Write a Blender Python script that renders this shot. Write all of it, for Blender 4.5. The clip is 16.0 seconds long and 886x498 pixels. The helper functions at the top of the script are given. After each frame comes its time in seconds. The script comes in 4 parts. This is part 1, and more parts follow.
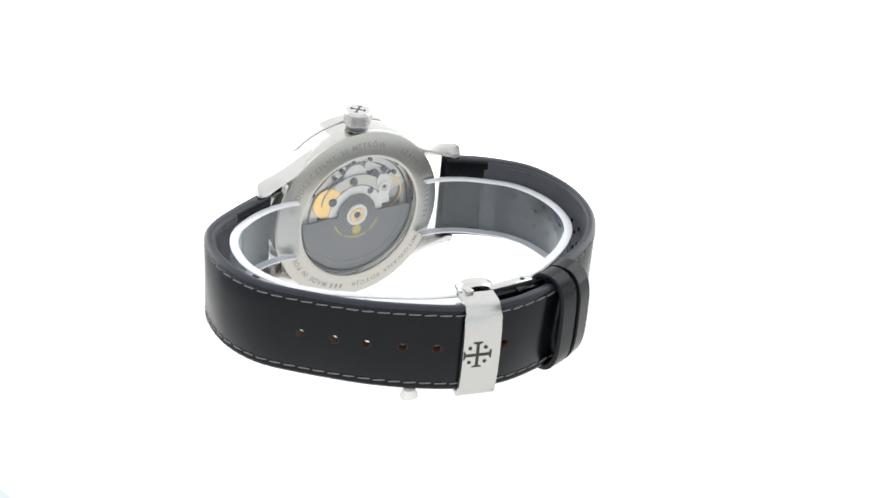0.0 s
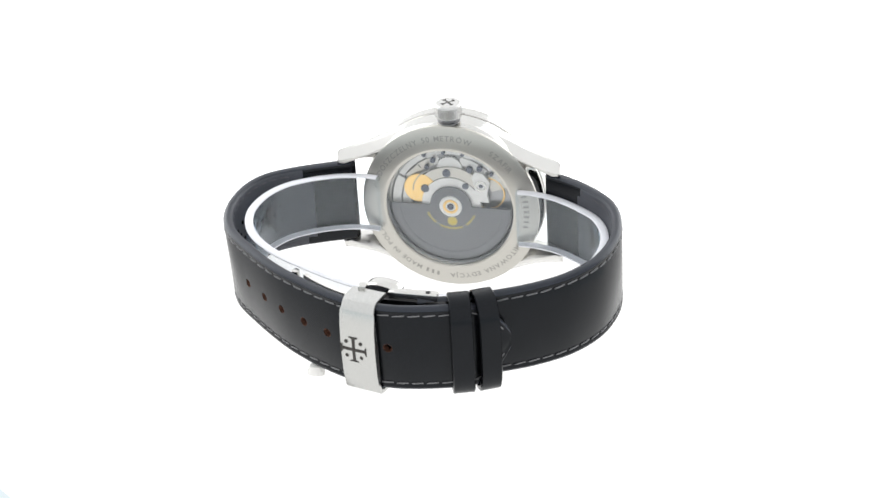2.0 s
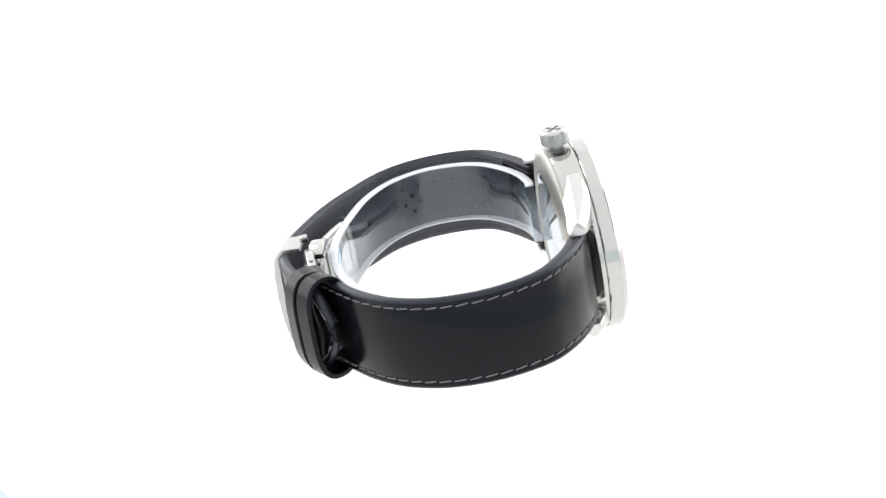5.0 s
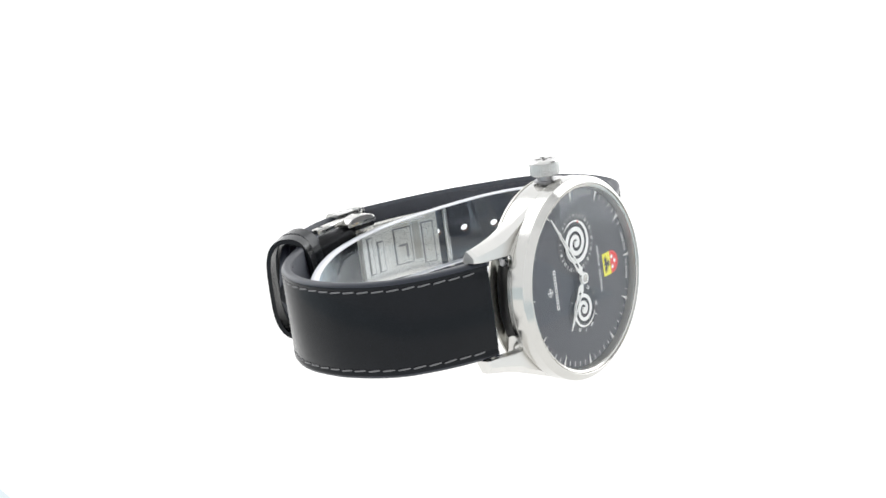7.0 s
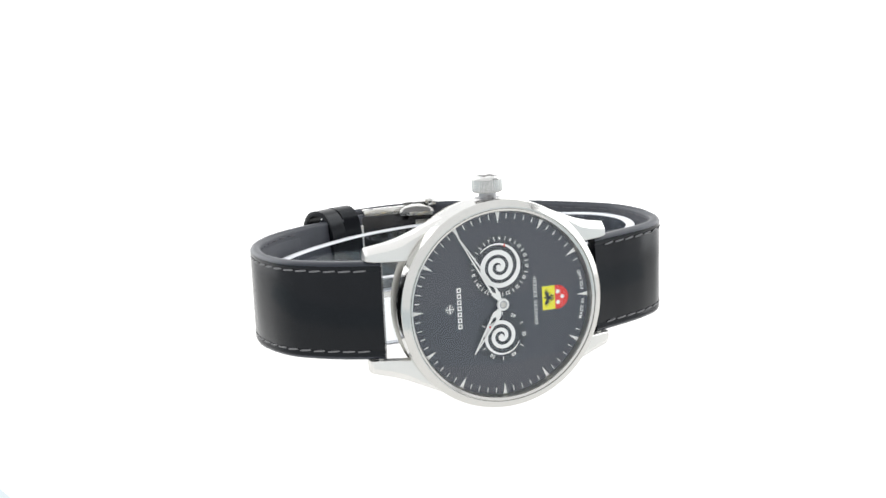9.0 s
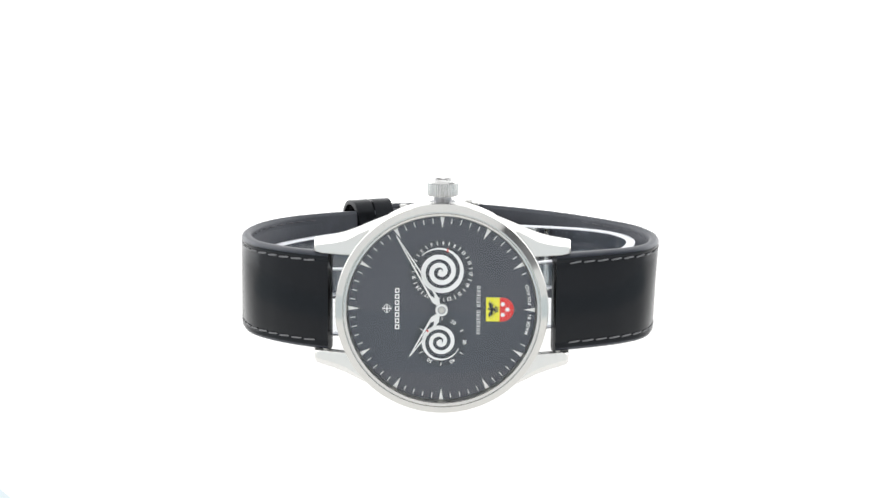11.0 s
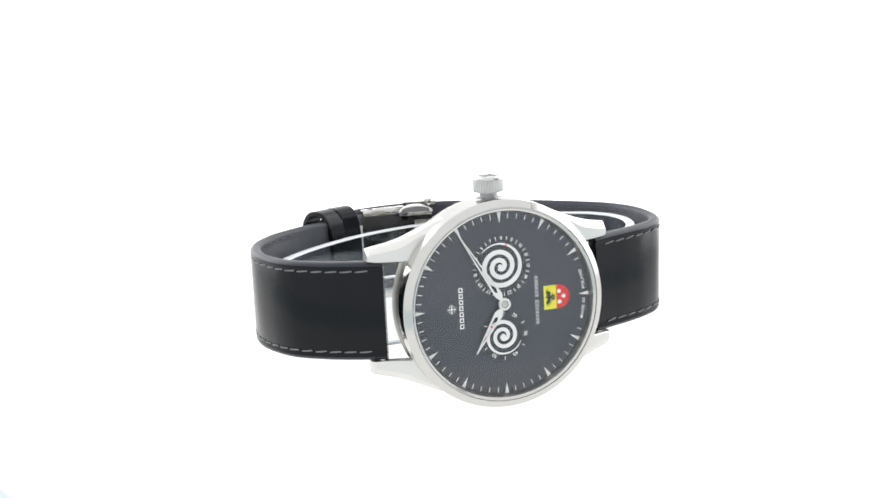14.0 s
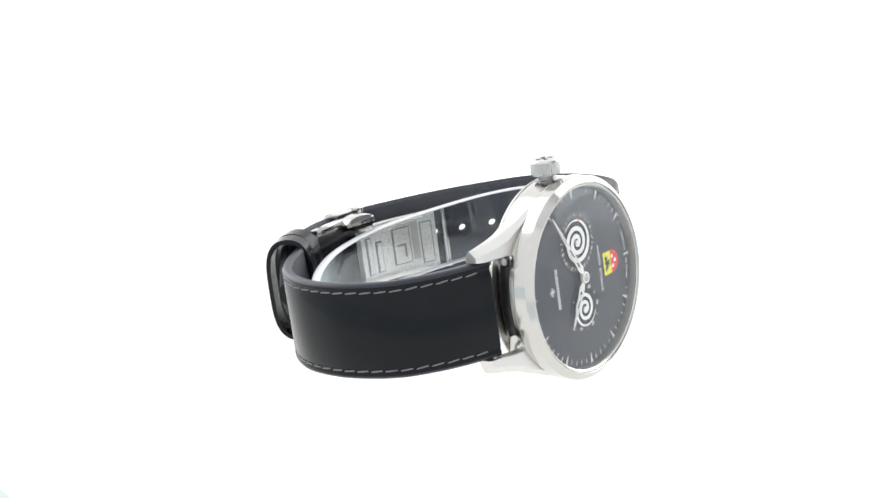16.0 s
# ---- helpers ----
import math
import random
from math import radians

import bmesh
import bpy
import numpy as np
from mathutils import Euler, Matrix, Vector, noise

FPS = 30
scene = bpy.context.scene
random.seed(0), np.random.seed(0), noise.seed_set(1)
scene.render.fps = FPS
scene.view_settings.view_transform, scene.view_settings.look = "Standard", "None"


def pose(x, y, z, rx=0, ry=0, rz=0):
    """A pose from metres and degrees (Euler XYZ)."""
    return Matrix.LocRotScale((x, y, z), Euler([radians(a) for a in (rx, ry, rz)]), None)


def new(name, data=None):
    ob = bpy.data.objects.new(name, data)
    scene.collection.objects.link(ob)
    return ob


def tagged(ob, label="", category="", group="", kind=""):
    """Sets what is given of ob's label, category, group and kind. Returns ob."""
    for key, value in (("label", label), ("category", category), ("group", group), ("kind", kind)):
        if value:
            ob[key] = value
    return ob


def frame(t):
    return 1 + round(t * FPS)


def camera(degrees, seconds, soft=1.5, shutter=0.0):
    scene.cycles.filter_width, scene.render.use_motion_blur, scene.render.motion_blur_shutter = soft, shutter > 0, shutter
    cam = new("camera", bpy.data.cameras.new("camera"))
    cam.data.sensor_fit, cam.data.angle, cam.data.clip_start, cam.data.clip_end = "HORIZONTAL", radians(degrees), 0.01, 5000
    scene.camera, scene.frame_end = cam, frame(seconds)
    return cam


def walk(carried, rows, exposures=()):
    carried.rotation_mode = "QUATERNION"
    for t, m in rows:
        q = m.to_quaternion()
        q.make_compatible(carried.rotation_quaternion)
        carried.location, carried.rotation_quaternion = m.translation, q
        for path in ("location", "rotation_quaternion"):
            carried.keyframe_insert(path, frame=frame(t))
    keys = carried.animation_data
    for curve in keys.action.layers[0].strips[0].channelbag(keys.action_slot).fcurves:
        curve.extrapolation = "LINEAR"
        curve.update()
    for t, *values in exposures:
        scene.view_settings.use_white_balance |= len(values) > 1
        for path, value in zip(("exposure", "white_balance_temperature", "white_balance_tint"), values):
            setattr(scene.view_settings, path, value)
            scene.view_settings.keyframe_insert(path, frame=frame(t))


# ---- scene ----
# The camera stands still on its tripod; the watch turns before it.
cam = camera(24.77, 16.0, soft=1.5)
EYE = pose(0.00263, -0.393, 0.16964, 90 - 20.773, 0.118, 0)
walk(cam, [(0.0, EYE), (16.0, EYE)])

# ---------------------------------------------------------------- light
world = bpy.data.worlds.new("studio_air")
world.use_nodes = True
world.node_tree.nodes["Background"].inputs[0].default_value = (0.9, 0.95, 1.0, 1)
world.node_tree.nodes["Background"].inputs[1].default_value = 0.04
scene.world = world
TENT = 1.0       # glow of the tent's rear cloth
SIDE = 2.7        # glow of the cloth before the two side lamps
ROOF = 0.85        # glow of the roof cloth
FRONT = 0.82       # glow of the front cloth, behind the camera
DISC = 1.15        # glow of the round back-lit plate
REAR = 2.05       # glow of the sheet behind it
FLOOR = 0.95       # glow of the back-lit floor sheet


# ---------------------------------------------------------------- materials
def mat(name, color=(0.5, 0.5, 0.5), rough=0.5, metal=0.0, coat=0.0, spec=0.5, glow=0.0):
    m = bpy.data.materials.new(name)
    m.use_nodes = True
    b = m.node_tree.nodes["Principled BSDF"]
    b.inputs["Base Color"].default_value = (*color, 1)
    b.inputs["Roughness"].default_value = rough
    b.inputs["Metallic"].default_value = metal
    b.inputs["Coat Weight"].default_value = coat
    b.inputs["Specular IOR Level"].default_value = spec
    if glow:
        b.inputs["Emission Color"].default_value = (*color, 1)
        b.inputs["Emission Strength"].default_value = glow
    return m


def grain(m, scale, bump, spread=0.15, stretch=(1, 1, 1), rough=0.0, fine=8.0):
    """Colour variation at two scales, and a fine relief, in object space (scale per metre)."""
    nt = m.node_tree
    b = nt.nodes["Principled BSDF"]
    co = nt.nodes.new("ShaderNodeTexCoord")
    mp = nt.nodes.new("ShaderNodeMapping")
    mp.inputs["Scale"].default_value = stretch
    nt.links.new(co.outputs["Object"], mp.inputs["Vector"])
    big, small = nt.nodes.new("ShaderNodeTexNoise"), nt.nodes.new("ShaderNodeTexNoise")
    big.inputs["Scale"].default_value, small.inputs["Scale"].default_value = scale, scale * fine
    small.inputs["Detail"].default_value = 5
    for n in (big, small):
        nt.links.new(mp.outputs[0], n.inputs["Vector"])
    mix = nt.nodes.new("ShaderNodeMath")
    mix.operation = "ADD"
    nt.links.new(big.outputs["Fac"], mix.inputs[0])
    nt.links.new(small.outputs["Fac"], mix.inputs[1])
    rng = nt.nodes.new("ShaderNodeMapRange")
    rng.inputs["From Min"].default_value, rng.inputs["From Max"].default_value = 0.6, 1.4
    rng.inputs["To Min"].default_value, rng.inputs["To Max"].default_value = 1 - spread, 1 + spread
    nt.links.new(mix.outputs[0], rng.inputs["Value"])
    col = nt.nodes.new("ShaderNodeVectorMath")
    col.operation = "SCALE"
    col.inputs[0].default_value = b.inputs["Base Color"].default_value[:3]
    nt.links.new(rng.outputs[0], col.inputs["Scale"])
    nt.links.new(col.outputs[0], b.inputs["Base Color"])
    if rough:
        r = nt.nodes.new("ShaderNodeMapRange")
        r.inputs["From Min"].default_value, r.inputs["From Max"].default_value = 0.35, 0.65
        base = b.inputs["Roughness"].default_value
        r.inputs["To Min"].default_value, r.inputs["To Max"].default_value = base - rough, base + rough
        nt.links.new(small.outputs["Fac"], r.inputs["Value"])
        nt.links.new(r.outputs[0], b.inputs["Roughness"])
    if bump:
        bp = nt.nodes.new("ShaderNodeBump")
        bp.inputs["Strength"].default_value, bp.inputs["Distance"].default_value = bump, 0.0001
        nt.links.new(small.outputs["Fac"], bp.inputs["Height"])
        nt.links.new(bp.outputs[0], b.inputs["Normal"])
    return m


def pane(name, f0, tint=(1, 1, 1), rough=0.0):
    """A thin clear pane: it lets light through and mirrors f0 of it head on, more at a slant, the same from both sides."""
    m = bpy.data.materials.new(name)
    m.use_nodes = True
    nt = m.node_tree
    nt.nodes.remove(nt.nodes["Principled BSDF"])
    clear, shine = nt.nodes.new("ShaderNodeBsdfTransparent"), nt.nodes.new("ShaderNodeBsdfGlossy")
    clear.inputs["Color"].default_value = (*tint, 1)
    shine.inputs["Roughness"].default_value = rough
    shine.inputs["Color"].default_value = (0.9, 0.96, 1.0, 1)
    slant, power, rise, mix = nt.nodes.new("ShaderNodeLayerWeight"), nt.nodes.new("ShaderNodeMath"), nt.nodes.new("ShaderNodeMath"), nt.nodes.new("ShaderNodeMixShader")
    slant.inputs["Blend"].default_value = 0.5
    power.operation, rise.operation = "POWER", "MULTIPLY_ADD"
    power.inputs[1].default_value = 5.0
    # two faces mirror more than one at a slant
    rise.inputs[1].default_value, rise.inputs[2].default_value = 1.5 * (1 - f0), f0
    rise.use_clamp = True
    nt.links.new(slant.outputs["Facing"], power.inputs[0])
    nt.links.new(power.outputs[0], rise.inputs[0])
    nt.links.new(rise.outputs[0], mix.inputs[0])
    nt.links.new(clear.outputs[0], mix.inputs[1])
    nt.links.new(shine.outputs[0], mix.inputs[2])
    nt.links.new(mix.outputs[0], nt.nodes["Material Output"].inputs["Surface"])
    return m


def lit_sheet(name, glow, tint):
    m = mat(name, (0.02, 0.02, 0.02), 0.8, spec=0.0)
    b = m.node_tree.nodes["Principled BSDF"]
    b.inputs["Emission Color"].default_value = (*tint, 1)
    b.inputs["Emission Strength"].default_value = glow
    return m


M_FLOOR, M_DISC, M_REAR = lit_sheet("pale_acrylic", FLOOR, (0.86, 0.96, 1.0)), lit_sheet("back_lit_acrylic", DISC, (1, 1, 0.99)), lit_sheet("lit_sheet", REAR, (1, 1, 1))


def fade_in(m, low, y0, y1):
    """Puts a glow ramp into the sheet: low at y0, full at y1 (metres)."""
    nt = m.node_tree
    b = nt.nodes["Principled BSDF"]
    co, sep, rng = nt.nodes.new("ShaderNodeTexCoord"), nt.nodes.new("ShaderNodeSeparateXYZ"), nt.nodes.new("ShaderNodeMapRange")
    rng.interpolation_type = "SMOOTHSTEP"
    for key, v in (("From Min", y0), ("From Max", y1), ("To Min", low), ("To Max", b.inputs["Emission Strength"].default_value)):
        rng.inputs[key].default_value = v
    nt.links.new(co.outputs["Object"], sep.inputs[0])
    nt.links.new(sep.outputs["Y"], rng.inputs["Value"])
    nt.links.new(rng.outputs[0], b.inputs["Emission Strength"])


# added glow, there to whiten the crystal's slanting reflection
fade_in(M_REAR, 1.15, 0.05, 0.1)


def cloth(name, glow):
    m = mat(name, (0.22, 0.22, 0.225), 0.9, spec=0.0)
    b = m.node_tree.nodes["Principled BSDF"]
    b.inputs["Emission Color"].default_value = (0.985, 0.995, 1.0, 1)
    b.inputs["Emission Strength"].default_value = glow
    return m


M_TENT, M_SIDE, M_FRONT, M_ROOF = cloth("tent_cloth", TENT), cloth("lamp_cloth", SIDE), cloth("front_cloth", FRONT), cloth("roof_cloth", ROOF)
M_ROOM = grain(mat("studio_paint", (0.4, 0.4, 0.41), 0.8), 3, 0.1, 0.1)
M_STEEL = grain(mat("polished_steel", (0.61, 0.603, 0.58), 0.12, 1.0), 60, 0, 0.03, rough=0.03)
M_BRUSH = grain(mat("brushed_steel", (0.56, 0.545, 0.505), 0.34, 1.0), 700, 0.02, 0.04, (1, 1, 6), 0.04)
M_SATIN = grain(mat("satin_steel", (0.56, 0.56, 0.545), 0.27, 1.0), 600, 0, 0.015, (6, 1, 1), 0.03)
# darker copy of the steel, holds the shade of gaps and grooves
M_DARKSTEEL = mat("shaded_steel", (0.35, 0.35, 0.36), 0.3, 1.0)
# steel copy painted near black, for the shade inside the clasp
M_SHADOWSTEEL = mat("blackened_steel", (0.05, 0.05, 0.052), 0.25, 1.0)
M_LEATHER = grain(mat("black_calf_leather", (0.004, 0.0044, 0.0058), 0.2, spec=0.24), 260, 0.1, 0.3, rough=0.04, fine=14)
# paler leather for the edge beads, their bluish sheen put into the colour
M_EDGE = grain(mat("painted_leather_edge", (0.0135, 0.0155, 0.024), 0.38), 300, 0.15, 0.25)
M_LINING = grain(mat("grey_lining_leather", (0.044, 0.048, 0.06), 0.5), 260, 0.06, 0.2, fine=12)
for m in (M_LEATHER, M_EDGE):
    m.node_tree.nodes["Principled BSDF"].inputs["Specular Tint"].default_value = (0.9, 0.95, 1.0, 1)
# near black, for the shade in the small air holes
M_PIT = mat("dark_pit", (0.004, 0.003, 0.003), 0.9, spec=0.0)
M_TAN = mat("raw_brown_leather", (0.085, 0.032, 0.016), 0.8)
M_THREAD = grain(mat("grey_thread", (0.17, 0.17, 0.175), 0.8), 2500, 0.5, 0.3)
M_BOBBIN = grain(mat("dark_bobbin_thread", (0.075, 0.076, 0.085), 0.8), 2500, 0.4, 0.3)
M_DIAL = grain(mat("anthracite_dial", (0.041, 0.044, 0.057), 0.4), 60, 0, 0.03)
M_SUB = mat("sunk_dial", (0.03, 0.032, 0.04), 0.4)
M_PRINT = mat("white_print", (0.86, 0.86, 0.85), 0.5)
M_SILVER = mat("silver_leaf", (0.82, 0.82, 0.8), 0.3, 0.15)
M_RED, M_YELLOW = mat("red_enamel", (0.72, 0.03, 0.025), 0.3), mat("yellow_enamel", (0.82, 0.78, 0.03), 0.3)
M_BLACK = mat("black_enamel", (0.01, 0.01, 0.01), 0.35)
M_ENGRAVE = mat("etched_grey", (0.34, 0.33, 0.31), 0.55, 0.6)
M_GOLD = grain(mat("gilt_brass", (0.9, 0.63, 0.26), 0.28, 1.0), 400, 0.05, 0.08)
M_GILTPRINT = mat("gilt_print", (0.55, 0.45, 0.12), 0.4, 0.5)
M_ROTOR = grain(mat("grey_plated_rotor", (0.18, 0.184, 0.195), 0.42, 0.5), 500, 0.05, 0.1)
M_PLATE = grain(mat("rhodium_plate", (0.74, 0.74, 0.725), 0.38, 0.35), 500, 0.08, 0.1, (1, 1, 5))
M_ETCH = mat("dark_etching", (0.03, 0.026, 0.022), 0.55)
M_BLUED = mat("dark_screw", (0.09, 0.1, 0.13), 0.3, 0.8)
M_CRYSTAL = pane("sapphire_crystal", 0.042)
M_CROWN = grain(mat("satin_crown_steel", (0.62, 0.615, 0.6), 0.27, 1.0), 300, 0, 0.03)
M_BACKGLASS = pane("mineral_glass", 0.1)
M_LUG = grain(mat("polished_lug_steel", (0.72, 0.71, 0.685), 0.3, 1.0), 40, 0, 0.02)
M_INNER = grain(mat("bright_folding_steel", (0.86, 0.85, 0.81), 0.3, 1.0), 250, 0.02, 0.06, (1, 1, 5), 0.05)
M_ACRYLIC = pane("clear_acrylic", 0.047, (0.95, 0.96, 0.97))
# white colour in place of the light that clear acrylic gathers at its edges
M_CUTEDGE = grain(mat("cut_acrylic_edge", (0.8, 0.81, 0.85), 0.25), 400, 0.05, 0.06)
M_PUTTY = mat("white_putty", (0.8, 0.79, 0.76), 0.5)

MM = Matrix.Scale(0.001, 4)


# ---------------------------------------------------------------- mesh helpers (millimetres, the watch's own axes)
# x: towards six o'clock, y: from the dial to the clasp, z: towards the crown
def finish(name, bm, material, smooth=40):
    bmesh.ops.recalc_face_normals(bm, faces=bm.faces)
    me = bpy.data.meshes.new(name)
    bm.transform(MM)
    for f in bm.faces:
        f.smooth = smooth > 0
    if smooth:
        for e in bm.edges:
            if len(e.link_faces) == 2 and e.calc_face_angle(0) > radians(smooth):
                e.smooth = False
    bm.to_mesh(me)
    bm.free()
    me.materials.append(material)
    return me


def part(name, bm, material, parent, label="", smooth=40):
    ob = new(name, finish(name, bm, material, smooth))
    ob.parent = parent
    return tagged(ob, label)


def piece(name, me, parent, m, label=""):
    """One more object on a shared mesh; m is in millimetres."""
    ob = new(name, me)
    ob.parent = parent
    ob.matrix_basis = Matrix.Translation(m.translation * 0.001) @ m.to_quaternion().to_matrix().to_4x4()
    return tagged(ob, label)


def lathe(profile, seg=128, closed=False):
    """Turns (radius, y) about the y axis."""
    bm = bmesh.new()
    rings = []
    for r, y in profile:
        if r < 1e-6:
            rings.append([bm.verts.new((0, y, 0))])
        else:
            rings.append([bm.verts.new((r * math.cos(2 * math.pi * k / seg), y, r * math.sin(2 * math.pi * k / seg))) for k in range(seg)])
    pairs = list(zip(rings, rings[1:])) + ([(rings[-1], rings[0])] if closed else [])
    for a, b in pairs:
        for k in range(seg):
            j = (k + 1) % seg
            q = [a[k % len(a)], a[j % len(a)], b[j % len(b)], b[k % len(b)]]
            q = [v for i, v in enumerate(q) if v not in q[:i]]
            if len(q) > 2:
                bm.faces.new(q)
    return bm


def loft(rings, caps=True, bm=None, loop=False):
    bm = bm or bmesh.new()
    vs = [[bm.verts.new(p) for p in r] for r in rings]
    n = len(vs[0])
    for a, b in list(zip(vs, vs[1:])) + ([(vs[-1], vs[0])] if loop else []):
        for k in range(n):
            bm.faces.new((a[k], a[(k + 1) % n], b[(k + 1) % n], b[k]))
    if caps and not loop:
        bm.faces.new(vs[0])
        bm.faces.new(vs[-1][::-1])
    return bm


def slab(poly, y0, y1, bevel=0.0, bm=None):
    """A flat plate of outline poly (x, z) from y0 to y1."""
    bm = bm or bmesh.new()
    a = [bm.verts.new((x, y0, z)) for x, z in poly]
    b = [bm.verts.new((x, y1, z)) for x, z in poly]
    n = len(poly)
    fs = [bm.faces.new(a), bm.faces.new(b[::-1])]
    for k in range(n):
        bm.faces.new((a[k], b[k], b[(k + 1) % n], a[(k + 1) % n]))
    bm.normal_update()
    if bevel:
        es = [e for f in fs for e in f.edges]
        bmesh.ops.bevel(bm, geom=es, offset=bevel, segments=2, affect="EDGES", profile=0.5)
    return bm


def box(x0, x1, y0, y1, z0, z1, bevel=0.0):
    bm = bmesh.new()
    bmesh.ops.create_cube(bm, size=1)
    for v in bm.verts:
        v.co = Vector(((x0 + x1) / 2 + v.co.x * (x1 - x0), (y0 + y1) / 2 + v.co.y * (y1 - y0), (z0 + z1) / 2 + v.co.z * (z1 - z0)))
    if bevel:
        bmesh.ops.bevel(bm, geom=bm.edges[:], offset=bevel, segments=2, affect="EDGES", profile=0.5)
    return bm


def disc(cx, cz, r, n=40, a0=0.0, a1=360.0):
    return [(cx + r * math.cos(radians(a0 + (a1 - a0) * k / n)), cz + r * math.sin(radians(a0 + (a1 - a0) * k / n))) for k in range(n if a1 - a0 >= 360 else n + 1)]


def sector(cx, cz, r0, r1, a0, a1, n=32):
    return disc(cx, cz, r1, n, a0, a1) + disc(cx, cz, r0, n, a0, a1)[::-1]


def spline(points, n=10):
    p = [Vector(q) for q in points]
    p = [2 * p[0] - p[1], *p, 2 * p[-1] - p[-2]]
    out = []
    for i in range(1, len(p) - 2):
        a, b, c, d = p[i - 1:i + 3]
        for k in range(n):
            t = k / n
            out.append(0.5 * (2 * b + (c - a) * t + (2 * a - 5 * b + 4 * c - d) * t * t + (3 * b - a - 3 * c + d) * t ** 3))
    return out + [p[-2]]


def frames_along(points, side):
    """Points of a plane curve with the unit way along it and the way outwards (side: +1 or -1)."""
    out = []
    for i, p in enumerate(points):
        t = (points[min(i + 1, len(points) - 1)] - points[max(i - 1, 0)]).normalized()
        out.append((p, t, Vector((t.y, -t.x)) * side))
    return out


def along(curve, s):
    """The frame at s millimetres from a curve's start."""
    for (p, t, o), (q, t2, o2) in zip(curve, curve[1:]):
        d = (q - p).length
        if s <= d:
            return p + (q - p) * (s / d), t, o
        s -= d
    return curve[-1]


def length(curve):
    return sum((b[0] - a[0]).length for a, b in zip(curve, curve[1:]))


LETTERS = {}


def letter(ch):
    """A flat letter of height about 0.7, as vertices and faces, with its width."""
    if ch not in LETTERS:
        cu = bpy.data.curves.new("letter", "FONT")
        cu.body, cu.size, cu.resolution_u = ch, 1.0, 3
        cu.offset = 0.014
        ob = new("letter", cu)
        me = bpy.data.meshes.new_from_object(ob.evaluated_get(bpy.context.evaluated_depsgraph_get()))
        vs, fs = [v.co.copy() for v in me.vertices], [tuple(f.vertices) for f in me.polygons]
        bpy.data.objects.remove(ob)
        bpy.data.curves.remove(cu)
        bpy.data.meshes.remove(me)
        x0, x1 = min(v.x for v in vs), max(v.x for v in vs)
        LETTERS[ch] = ([Vector((v.x - x0, v.y, 0)) for v in vs], fs, x1 - x0)
    return LETTERS[ch]


def lettering(text, size, place, gap=0.1):
    """One mesh of a word; place(u, v) gives the point for u along the line (0: its middle) and v upwards."""
    bm = bmesh.new()
    total = sum((letter(c)[2] if c != " " else 0.3) + gap for c in text) - gap
    u = -total / 2
    for c in text:
        if c == " ":
            u += 0.3 + gap
            continue
        vs, fs, w = letter(c)
        made = [bm.verts.new(place((u + v.x) * size, v.y * size)) for v in vs]
        for f in fs:
            try:
                bm.faces.new([made[i] for i in f])
            except ValueError:
                pass
        u += w + gap
    return bm


